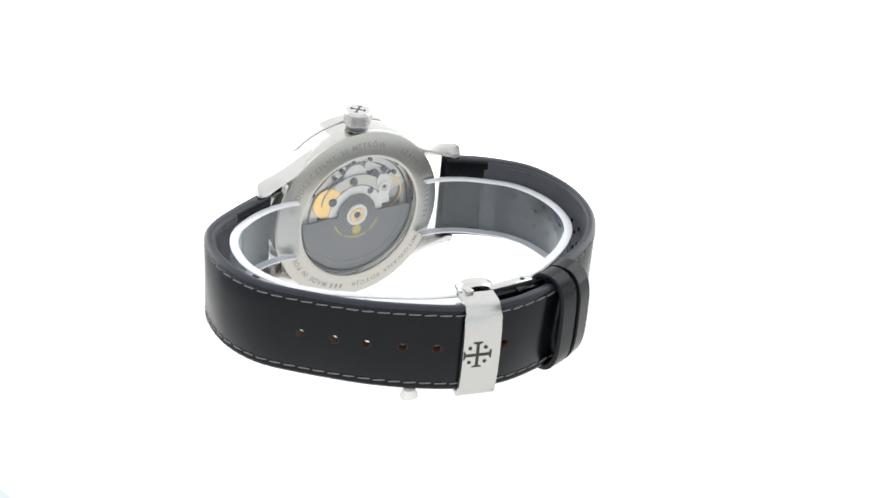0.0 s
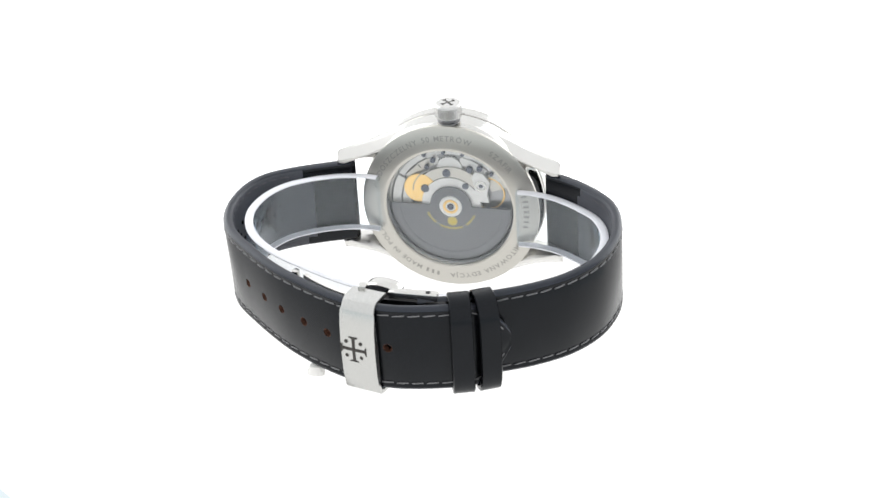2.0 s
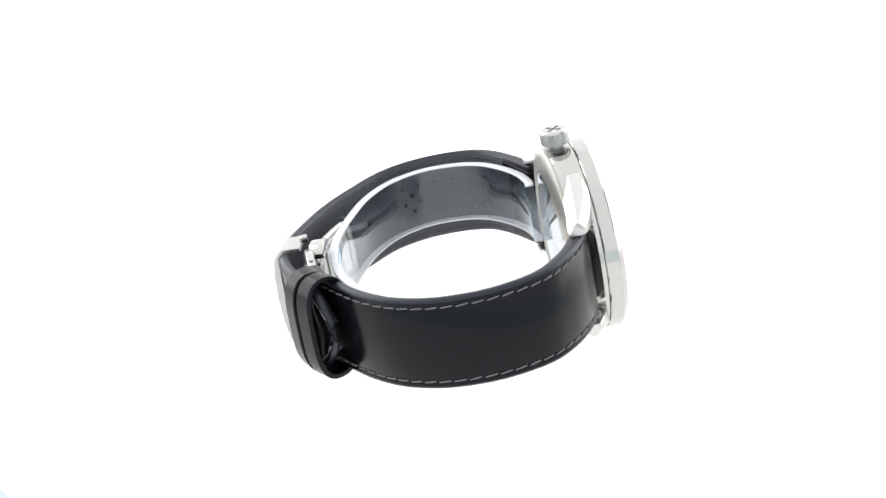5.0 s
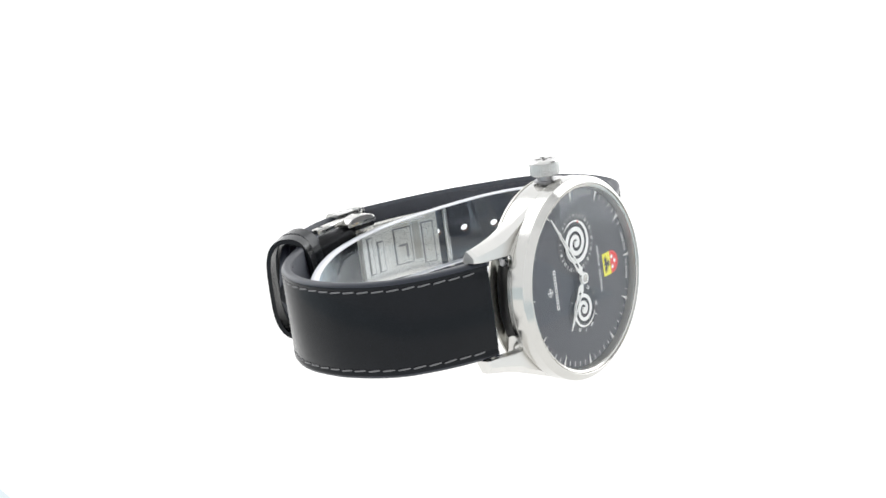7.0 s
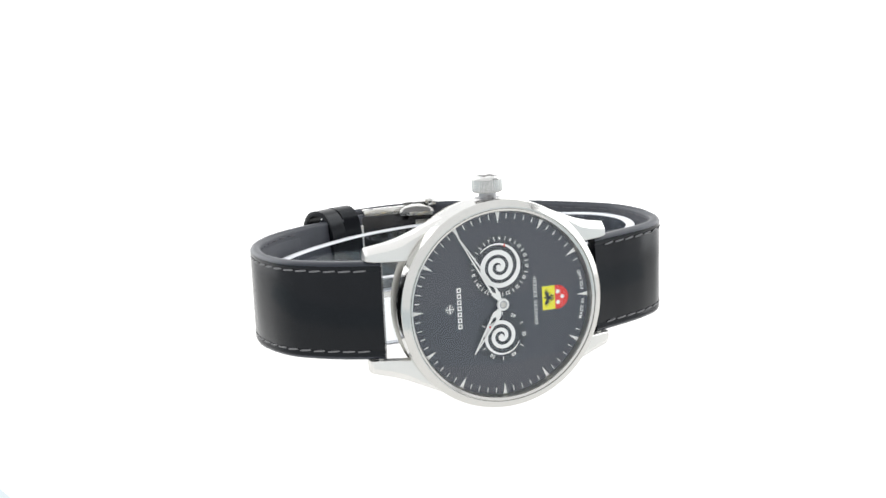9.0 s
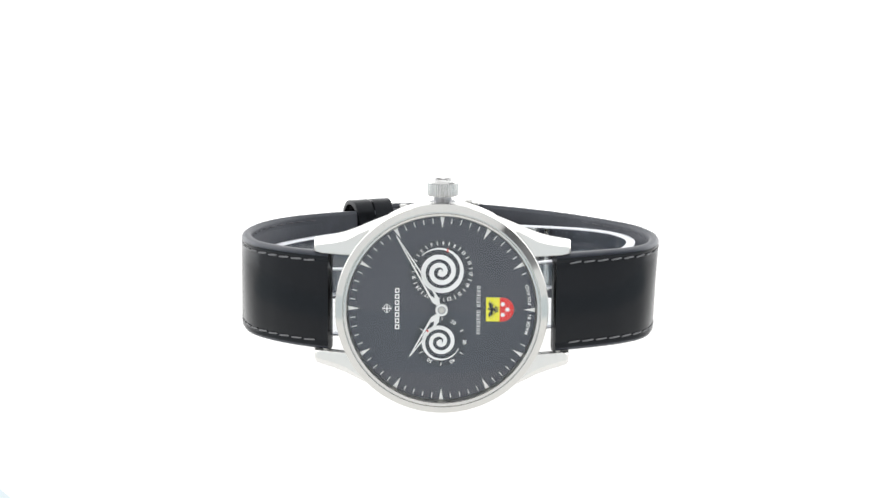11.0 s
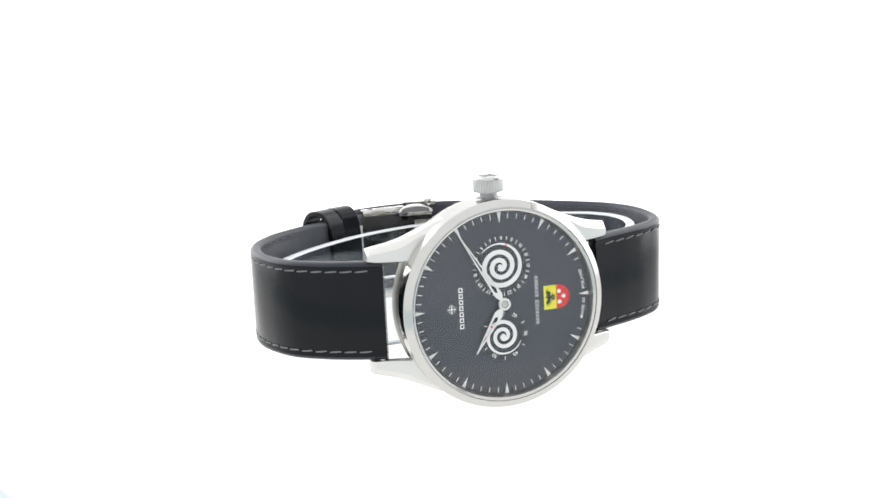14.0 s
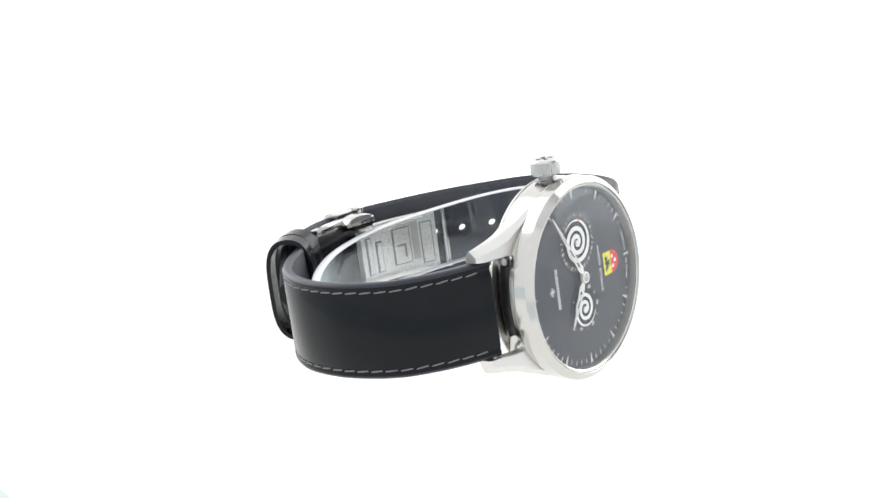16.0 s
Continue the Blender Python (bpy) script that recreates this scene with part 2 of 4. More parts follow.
# ---------------------------------------------------------------- the light tent and the studio round it
def build_studio():
    floor_ob = new("floor", finish("floor", box(-1100, 1100, -1000, 1000, -14, -8), M_FLOOR, 0))
    tagged(floor_ob, "pale white acrylic base sheet of the light tent", "floor", kind="structure")
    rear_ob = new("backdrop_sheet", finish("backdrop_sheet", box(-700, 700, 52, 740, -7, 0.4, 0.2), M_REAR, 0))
    tagged(rear_ob, "seamless white background sheet, its bright glow put into the material", "backdrop", kind="structure")
    under = new("backdrop_base", finish("backdrop_base", box(-700, 700, 22, 51.8, -7, -3.6, 0.2), M_DISC, 0))
    tagged(under, "white lit base strip under the background sheet", "backdrop", kind="structure")
    # the round plate on which the watch stands
    bm = lathe([(0, 0), (105.1, 0), (105.5, -0.2), (105.5, -3.4), (0, -3.4)], 180)
    bm.transform(Matrix.Translation((6, 1, 0)) @ Matrix.Rotation(radians(90), 4, "X"))
    tagged(new("floor_plate", finish("floor_plate", bm, M_DISC, 30)), "round white back-lit acrylic plate", "floor", kind="structure")
    # cloth half round the table, open towards the camera; two lamps shine through its sides
    for name, a0, a1, m, text, top in (("backdrop", -26, 26, M_TENT, "white rear cloth of the light tent", 900), ("tent_side", 26, 80, M_SIDE, "bright lamp-lit side cloth of the light tent", 900),
                                  ("tent_side", -80, -26, M_SIDE, "bright lamp-lit side cloth of the light tent", 900),
                                  ("tent_front", 126, 234, M_FRONT, "white front cloth of the light tent behind the camera", 900),
                                       ("tent_front", 234, 280, M_FRONT, "white front cloth of the light tent", 900),
                                       ("tent_front", 80, 126, M_FRONT, "low white front flap of the light tent", 230)):
        bm = bmesh.new()
        ring = [(760 * math.sin(radians(a0 + (a1 - a0) * k / 14)), 760 * math.cos(radians(a0 + (a1 - a0) * k / 14))) for k in range(15)]
        loft([[(x, y, -8), (x, y, top), (x * 1.01, y * 1.01, top), (x * 1.01, y * 1.01, -8)] for x, y in ring], bm=bm)
        tagged(new(name, finish(name, bm, m, 40)), text, "backdrop", kind="structure")
    bm = box(-780, 780, -780, 790, 905, 915)
    roof = new("tent_roof", finish("tent_roof", bm, M_ROOF, 0))
    tagged(roof, "glowing white cloth roof of the light tent", "backdrop", kind="structure")
    for name, b in (("wall_north", (-1300, 1300, 1200, 1240, -20, 1900)), ("wall_south", (-1300, 1300, -1540, -1500, -20, 1900)),
                    ("wall_west", (-1340, -1300, -1540, 1240, -20, 1900)), ("wall_east", (1300, 1340, -1540, 1240, -20, 1900)),
                    ("ceiling", (-1340, 1340, -1540, 1240, 1904, 1944)), ("studio_floor", (-1340, 1340, -1540, 1240, -60, -24))):
        tagged(new(name, finish(name, box(*b), M_ROOM, 0)), "plain grey studio " + name.split("_")[0], "wall" if "wall" in name else name.split("_")[-1], kind="structure")


build_studio()

# ---------------------------------------------------------------- the watch
watch = tagged(new("wristwatch"), "steel automatic wristwatch with black stitched leather strap, standing crown up", "watch")


def front(u, v, cx, cz, turn=0.0, y=-0.06):
    """A point of the dial: u to the right and v up for one who reads it crown to the right, turned clockwise."""
    a = radians(turn)
    u, v = u * math.cos(a) + v * math.sin(a), -u * math.sin(a) + v * math.cos(a)
    return (cx - v, y, cz + u)


def polar(r, clock):
    """A place on the dial at a clock angle in degrees, twelve towards -x and three at the crown."""
    a = radians(clock)
    return -r * math.cos(a), r * math.sin(a)


def build_case():
    bm = lathe([(18.6, 2.25), (20.05, 2.21), (20.2, 2.35), (20.2, 3.2), (20.2, 4.4), (20.2, 5.6), (20.15, 6.6), (19.9, 7.4), (19.4, 7.7), (15, 7.7), (15, 2.25)], 160, True)
    for v in bm.verts:
        # milled flat between the lugs
        if v.co.y > 3.3 and abs(v.co.z) < 10.4 and abs(v.co.x) > 15.2:
            v.co.x = math.copysign(min(abs(v.co.x), 17.1), v.co.x)
    body = part("case_body", bm, M_STEEL, watch, "polished steel case band")
    # black strips painted for the strap end's dark reflection in the band
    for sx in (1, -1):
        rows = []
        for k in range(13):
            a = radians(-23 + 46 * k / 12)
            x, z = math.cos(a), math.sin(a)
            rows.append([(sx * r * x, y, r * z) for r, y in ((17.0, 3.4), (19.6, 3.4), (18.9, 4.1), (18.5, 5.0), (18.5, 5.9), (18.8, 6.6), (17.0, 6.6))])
        part("band_recess", loft(rows), M_BLACK, body, "black band painted for the dark reflection between the lugs", 40)
    bez = part("bezel", lathe([(18.35, -0.6), (18.35, -1.5), (18.75, -1.62), (18.82, -1.45), (18.92, -1.45), (19.0, -1.74), (19.15, -1.77), (20.34, -0.8), (20.44, -0.6), (20.44, 1.95), (20.25, 2.12), (18.4, 2.12)], 160, True),
               M_STEEL, watch, "polished steel bezel with a sloping rim", 24)
    part("rehaut", lathe([(18.3, -1.3), (17.95, -0.02), (18.1, 0.4), (18.4, 0.4), (18.4, -1.3)], 128, True), M_BRUSH, bez, "slim inner ring")
    # the gap's dark line is a ring of darker steel
    part("bezel_gap", lathe([(19.4, 2.13), (19.7, 2.13), (19.7, 2.2), (19.4, 2.2)], 160, True), M_DARKSTEEL, body, "darker ring drawn for the shade under the bezel")
    part("crystal", lathe([(0, -2.15), (9, -2.08), (15, -1.9), (18.3, -1.6)], 128), M_CRYSTAL, watch, "clear domed sapphire crystal")
    # lugs: sections from the band out to the tip
    for sx in (1, -1):
        for sz in (1, -1):
            rows = []
            for x, zo, yf, yb in ((7.0, 18.4, 2.2, 7.2), (10.5, 17.35, 2.2, 7.5), (13.5, 16.1, 2.3, 7.8), (16, 14.95, 2.6, 8.1), (18.5, 13.95, 3.2, 8.4), (21, 13.2, 4.1, 8.9), (23.3, 12.75, 5.1, 9.3), (24.5, 12.5, 5.8, 9.3), (24.9, 12.2, 6.5, 9.0)):
                zi = 9.7 + (0.15 if x > 24 else 0)
                zr = min(zi + max(0.0, 23.5 - x) * 0.35, zo - 2.3)
                c, e = (0.4, 0.4) if x < 12 else (0.9, 1.0) if x < 18 else (1.35, 1.5)
                ring = [(zi, yf + 0.15), (zi + 0.15, yf), (zo - c, yf), (zo - 0.1, yf + e * 0.85), (zo, yf + e), (zo, max(yf + e + 0.1, yb - 2.1)), (zo - 0.25, max(yf + e + 0.3, yb - 1.7)), (max(zo - 1.9, zr + 0.3), yb), (zr + 0.2, yb), (zr, yb - 0.2), (zi, min(yf + 2.4, yb - 0.6))]
                rows.append([(x * sx, y, z * sz) for z, y in ring])
            part("lug", loft(rows), M_LUG, watch, "polished curved steel lug", 28)
        bm = lathe([(0, -10.3), (0.75, -10.3), (0.75, 10.3), (0, 10.3)], 16)
        bm.transform(Matrix.Translation((22.6 * sx, 7.0, 0)) @ Matrix.Rotation(radians(90), 4, "X"))
        part("spring_bar", bm, M_STEEL, watch)


def build_crown():
    # fluted knob, its axis along z
    bm = bmesh.new()
    n, rings = 36, []
    for z, r, flute in ((21.15, 2.2, 0), (21.25, 2.85, 0.0), (21.45, 3.0, 0.2), (23.6, 3.0, 0.2), (23.8, 2.95, 0.0), (24.1, 2.85, 0), (24.3, 2.6, 0), (24.35, 2.2, 0)):
        ring = []
        for k in range(n * 4):
            a = 2 * math.pi * k / (n * 4)
            rr = r - (flute if k % 4 in (2, 3) else 0)
            ring.append((rr * math.cos(a), 5.2 + rr * math.sin(a), z))
        rings.append(ring)
    loft(rings, bm=bm)
    crown = part("crown", bm, M_CROWN, watch, "fluted steel winding crown", 30)
    bm = bmesh.new()
    loft([[(r * math.cos(k * math.pi / 16), 5.2 + r * math.sin(k * math.pi / 16), z) for k in range(32)] for z, r in ((19.4, 2.6), (20.1, 2.5), (20.2, 1.75), (21.25, 1.75))], bm=bm)
    part("stem_tube", bm, M_DARKSTEEL, crown)
    # the cross on its top
    for k in range(4):
        a = k * math.pi / 2 + math.pi / 4
        d, e = Vector((math.cos(a), math.sin(a), 0)), Vector((-math.sin(a), math.cos(a), 0))
        bm = bmesh.new()
        for pts in ((0.1, 1.5, 0.17, 0.17), (1.3, 1.6, 0.42, 0.46)):
            r0, r1, w0, w1 = pts
            c = Vector((0, 5.2, 24.35))
            lo = [c + d * r0 + e * w0, c + d * r1 + e * w1, c + d * r1 - e * w1, c + d * r0 - e * w0]
            loft([[tuple(v + Vector((0, 0, -0.2))) for v in lo], [tuple(v + Vector((0, 0, 0.04))) for v in lo]], bm=bm)
        part("emblem_arm", bm, M_ETCH, crown)


def cross_shape(parent, place, size, material, name="emblem_bar"):
    """A plain flared cross with four dots."""
    for k in range(4):
        a = k * math.pi / 2
        c, s = math.cos(a), math.sin(a)
        poly = [(0.0, -0.115), (0.84, -0.115), (0.91, -0.34), (1.0, -0.34), (1.0, 0.34), (0.91, 0.34), (0.84, 0.115), (0.0, 0.115)]
        bm = bmesh.new()
        bm.faces.new([bm.verts.new(place((u * c - v * s) * size, (u * s + v * c) * size)) for u, v in poly])
        part(name, bm, material, parent, smooth=0)
        bm = bmesh.new()
        u0, v0 = 0.56 * (c - s), 0.56 * (s + c)
        bm.faces.new([bm.verts.new(place((u0 + 0.14 * math.cos(q * math.pi / 8)) * size, (v0 + 0.14 * math.sin(q * math.pi / 8)) * size)) for q in range(16)])
        part("emblem_dot", bm, material, parent, smooth=0)


def spiral(cx, cz, r0, pitch, start, turns, width, y):
    bm = bmesh.new()
    n = int(turns * 60)
    last = None
    for k in range(n + 1):
        th = start + 360 * turns * k / n
        r = r0 - pitch * turns * k / n
        w = width * min(1, 0.12 + k / 34)
        a = radians(th)
        d = Vector((math.sin(a), 0, math.cos(a)))
        c = Vector((cx, y, cz))
        pair = [bm.verts.new(c + d * (r + w / 2)), bm.verts.new(c + d * max(r - w / 2, 0.0))]
        if last:
            bm.faces.new((last[0], pair[0], pair[1], last[1]))
        last = pair
    bmesh.ops.remove_doubles(bm, verts=bm.verts, dist=0.002)
    back = bmesh.ops.extrude_face_region(bm, geom=bm.faces[:])
    for v in back["geom"]:
        if isinstance(v, bmesh.types.BMVert):
            v.co.y += 0.1
    return bm


def build_dial():
    dial = part("dial", lathe([(0, 0.0), (18.2, 0.0), (18.2, 0.4), (0, 0.4)], 128), M_DIAL, watch, "matt anthracite dial with two spiral registers")
    tick = finish("minute_mark", box(-0.5, 0.5, -0.05, 0.0, -0.065, 0.065), M_PRINT, 0)
    for k in range(60):
        if k % 5:
            x, z = polar(17.15, k * 6)
            if k in (27, 28, 29, 31, 32, 33):
                continue
            piece("minute_mark", tick, dial, Matrix.Translation((x, 0, z)) @ Matrix.Rotation(math.atan2(-z, x), 4, "Y"))
    bm = bmesh.new()
    # a faceted wedge, its point towards the middle
    b, c, d = (17.7, -0.05, 0.43), (17.7, -0.05, -0.43), (17.5, -0.26, 0)
    v = [bm.verts.new(p) for p in ((15.5, -0.02, 0), b, c, d, (15.6, -0.12, 0))]
    for f in ((0, 1, 3, 4), (0, 4, 3, 2), (1, 2, 3), (0, 2, 1)):
        bm.faces.new([v[i] for i in f])
    bm.transform(Matrix.Translation((-16.5, 0, 0)))
    wedge = finish("hour_index", bm, M_SILVER, 0)
    for k in range(12):
        x, z = polar(16.72, k * 30)
        piece("hour_index", wedge, dial, Matrix.Translation((x, -0.02, z)) @ Matrix.Rotation(math.atan2(-z, x), 4, "Y"))
    # date register, towards the crown
    for cz, rim, r0, pitch, start, turns, width in ((7.3, 6.15, 4.7, 1.6, -50, 2.8, 0.92), (-6.4, 5.0, 3.8, 1.45, 110, 2.5, 0.76)):
        sub = part("register", lathe([(0, -0.02), (rim - 0.15, -0.02), (rim, -0.05), (rim, 0.02)], 80), M_SUB, dial, "sunk round register")
        sub.location = (-0.0003, 0, cz * 0.001)
        part("spiral_pointer", spiral(-0.3, cz, r0, pitch, start, turns, width, -0.3), M_PRINT, dial, "white spiral turning pointer")
        stud = part("pointer_stud", lathe([(0, -0.42), (0.42, -0.4), (0.42, -0.02)], 24), M_PRINT, dial)
        stud.location = (-0.0003, 0, cz * 0.001)
    for n in range(1, 32):
        cl = (n - 9) * 360 / 31 + 2
        a = radians(cl)
        if n % 2:
            bm = lettering(str(n), 1.0, lambda u, v: (5.5 * math.sin(a) + u * math.cos(a) + (v - 0.33) * math.sin(a), -0.08, 7.3 + 5.5 * math.cos(a) - u * math.sin(a) + (v - 0.33) * math.cos(a)), 0.08)
            part("numeral", bm, M_PRINT, dial, smooth=0)
        else:
            bm = bmesh.new()
            for r, w in ((5.15, -0.07), (5.15, 0.07), (5.95, 0.07), (5.95, -0.07)):
                bm.verts.new((r * math.sin(a) + w * math.cos(a), -0.08, 7.3 + r * math.cos(a) - w * math.sin(a)))
            bm.faces.new(bm.verts)
            part("day_mark", bm, M_PRINT, dial, smooth=0)
    for k in range(6):
        a = radians(60 * k + 1)
        bm = bmesh.new()
        for r, w in ((4.1, -0.07), (4.1, 0.07), (4.85, 0.07), (4.85, -0.07)):
            bm.verts.new((r * math.sin(a) + w * math.cos(a), -0.08, -6.4 + r * math.cos(a) - w * math.sin(a)))
        bm.faces.new(bm.verts)
        part("second_mark", bm, M_PRINT, dial, smooth=0)
    for s, cl in (("20", 31), ("30", 91), ("40", 151), ("50", 211)):
        a = radians(cl)
        bm = lettering(s, 1.0, lambda u, v: (4.4 * math.sin(a) + u * math.cos(a) + (v - 0.33) * math.sin(a), -0.08, -6.4 + 4.4 * math.cos(a) - u * math.sin(a) + (v - 0.33) * math.cos(a)), 0.08)
        part("numeral", bm, M_PRINT, dial, smooth=0)
    for cz, r, cl in ((7.3, 4.35, 14), (-6.4, 3.55, -52)):
        a = radians(cl)
        p = Vector((r * math.sin(a), -0.36, cz + r * math.cos(a)))
        d, e = Vector((math.sin(a), 0, math.cos(a))), Vector((math.cos(a), 0, -math.sin(a)))
        bm = bmesh.new()
        bm.faces.new([bm.verts.new(q) for q in (p - d * 0.35 - e * 0.22, p + d * 0.4, p - d * 0.35 + e * 0.22)])
        part("red_tip", bm, M_RED, dial, "small red pointer tip", 0)
    # maker's mark at twelve: a cross and a row of plain bars
    cross_shape(dial, lambda u, v: front(u, v, -10.5, 0.0), 0.85, M_PRINT, "mark_bar")
    for k in range(7):
        u0 = -4.05 + k * 1.19
        bm = bmesh.new()
        bm.faces.new([bm.verts.new(front(u, v, -8.55, 0)) for u, v in ((u0, -0.42), (u0 + 0.92, -0.42), (u0 + 0.92, 0.42), (u0, 0.42))])
        bm.normal_update()
        bmesh.ops.inset_individual(bm, faces=bm.faces[:], thickness=0.3)
        bm.faces.ensure_lookup_table()
        bmesh.ops.delete(bm, geom=[min(bm.faces, key=lambda f: (f.calc_center_median() - Vector(front(u0 + 0.46, 0, -8.55, 0))).length)], context="FACES")
        part("mark_block", bm, M_PRINT, dial, smooth=0)
    # the line above the shield, as plain bars
    for u0, u1 in ((-4.9, 0.0), (0.5, 4.75)):
        n = 7 if u0 < 0 and u1 == 0.0 else 6
        for k in range(n):
            w = (u1 - u0) / n
            for b0, b1 in ((0.05, 0.24), (0.5, 0.64)):
                bm = bmesh.new()
                bm.faces.new([bm.verts.new(front(u0 + w * k + u * w, v, 7.05, 0)) for u, v in ((b0, -0.38), (b1, -0.38), (b1, 0.38), (b0, 0.38))])
                part("print_bar", bm, M_PRINT, dial, smooth=0)
    # shield
    top = [(8.5, -2.35), (11.1, -2.35), (11.1, 2.35), (8.5, 2.35)]
    shield = part("shield_field", slab(top, -0.1, 0.0), M_YELLOW, dial, "yellow upper half of a shield", 0)
    low = [(11.1, 2.35), (11.1, -2.35)] + [(11.5 + 2.35 * math.sin(radians(t)), -2.35 * math.cos(radians(t))) for t in range(0, 181, 12)]
    part("shield_field", slab(low, -0.1, 0.0), M_RED, dial, "red lower half of a shield", 0)
    # black bird with spread wings: body, head, feathers, tail and legs
    bird = [disc(9.75, 0.0, 0.42, 14), disc(8.98, 0.1, 0.2, 12), [(9.0, 0.2), (9.15, 0.5), (9.2, 0.22)], [(9.1, -0.12), (9.6, -0.3), (9.6, 0.3), (9.1, 0.2)]]
    for sz in (1, -1):
        bird.append([(9.35, 0.25 * sz), (9.0, 0.75 * sz), (8.95, 1.35 * sz), (9.3, 1.3 * sz), (9.75, 0.95 * sz), (9.9, 0.3 * sz)])
        for k in range(5):
            x0, z0, a = 9.05 + 0.16 * k, (1.3 - 0.12 * k) * sz, radians(62 - 17 * k)
            dx, dz = math.cos(a), math.sin(a) * sz
            ln = 0.85 - 0.05 * k
            bird.append([(x0 - dz * 0.07, z0 + dx * 0.07), (x0 + dx * ln, z0 + dz * ln * 0.8), (x0 + dz * 0.07, z0 - dx * 0.07)])
        bird.append([(10.0, 0.2 * sz), (10.35, 0.75 * sz), (10.5, 0.6 * sz), (10.15, 0.1 * sz)])
    for k in (-1, 0, 1):
        bird.append([(10.05, 0.22 * k - 0.1), (10.85, 0.38 * k - 0.1), (10.9, 0.38 * k + 0.1), (10.05, 0.22 * k + 0.1)])
    for n, pts in enumerate(bird):
        part("charge", slab(pts, -0.14 - 0.001 * n, -0.1), M_BLACK, dial, "black feathered bird on the shield" if n == 0 else "", 0)
    for cx, cz in ((11.7, 1.05), (11.7, -1.05), (12.6, 0.0)):
        for k in range(3):
            a = k * math.pi / 3
            poly = [(cx + 0.5 * math.cos(t) * math.cos(a) - 0.16 * math.sin(t) * math.sin(a), cz + 0.5 * math.cos(t) * math.sin(a) + 0.16 * math.sin(t) * math.cos(a)) for t in [q * math.pi / 6 for q in range(12)]]
            part("charge_petal", slab(poly, -0.14 - 0.004 * k, -0.1), M_PRINT, dial, smooth=0)
    # words at six o'clock, on an arc
    for s, mid in (("MADE IN", -2.95), ("POLAND", 2.95)):
        def arc(u, v, mid=mid):
            a = (mid + u) / 16.9
            r = 17.2 - v
            return (r * math.cos(a), -0.06, r * math.sin(a))
        part("lettering", lettering(s, 0.92, arc, 0.12), M_PRINT, dial, "small white words", 0)


def build_pointers():
    for name, tip, y, wide in (("minute_pointer", (-8.75, 14.4), -1.0, 0.78), ("hour_pointer", (-6.1, -9.2), -0.75, 0.9)):
        t = Vector(tip)
        n = t.length
        d = t.normalized()
        e = Vector((-d.y, d.x))
        P = lambda u, w: tuple(d * u + e * w)
        bm = bmesh.new()
        for s in (1, -1):
            ring = [P(1.0, 0.0), P(1.0, 0.28 * s), P(2.3, wide * s), P(n, 0.09 * s), P(n, 0.0), P(n * 0.8, 0.05 * s), P(3.3, wide * 0.42 * s), P(2.7, 0.0)]
            slab([(q[0], q[1]) for q in ring], y - 0.16, y, bm=bm)
        part(name, bm, M_SILVER, watch, "slim silvered openworked pointer", 0)
    part("pointer_hub", lathe([(0, -1.3), (0.5, -1.3), (0.55, -1.2), (0.75, -1.2), (0.8, -1.32), (1.15, -1.28), (1.2, -1.15), (1.2, -0.7), (0.4, -0.6), (0.4, 0)], 40), M_SILVER, watch, "round silvered hub cap")
    part("hub_pin", lathe([(0, -1.36), (0.45, -1.35), (0.5, -1.31), (0.5, -1.2)], 24), M_BRUSH, watch, "steel pin in the hub cap")
    # shade of the hub step, put in as a darker ring
    part("hub_groove", lathe([(0.55, -1.23), (0.78, -1.23), (0.78, -1.18), (0.55, -1.18)], 32, True), M_DARKSTEEL, watch, "darker ring drawn for the shade in the hub cap")


def rear(u, v, y):
    """A point of the back: u to the right and v up for one who looks at it."""
    return (-u, y, v)


def build_back():
    back = part("caseback", lathe([(14.35, 8.9), (14.7, 9.1), (15.1, 9.1), (19.2, 8.35), (19.9, 8.05), (20.0, 7.5), (18.8, 7.2), (14.35, 7.2)], 160, True), M_BRUSH, watch, "brushed steel caseback ring with etched words")
    part("back_crystal", lathe([(0, 8.85), (14.4, 8.85)], 96), M_BACKGLASS, watch, "clear window of the caseback")
    part("window_rim", lathe([(14.4, 8.7), (13.9, 7.9), (13.7, 6.2), (14.2, 6.2), (14.6, 8.7)], 96, True), M_STEEL, back)

    def ring(mid, r, up=True):
        def place(u, v):
            a = radians(mid) + u / r
            rr = r + v - 0.4
            y = 9.1 - (rr - 15.1) * 0.75 / 3.9 + 0.03
            return rear(rr * math.sin(a), rr * math.cos(a), y)
        return place
    for s, mid in (("50 METRÓW", 0), ("SZAFIR", 44), ("WODOSZCZELNY", -50), ("LIMITOWANA EDYCJA", 148), ("MADE IN POLAND", -128)):
        part("etching", lettering(s, 1.7, ring(mid, 17.1), 0.16), M_ENGRAVE, back, "etched grey words", 0)
    for mid, n in ((90, 7), (197, 3)):
        for k in range(n):
            pl = ring(mid + (k - n / 2) * 4.2, 17.1)
            bm = bmesh.new()
            bm.faces.new([bm.verts.new(pl(u, v)) for u, v in ((0, 0), (0.55, 0), (0.55, 1.15), (0, 1.15))])
            part("etched_bar", bm, M_ENGRAVE, back, smooth=0)


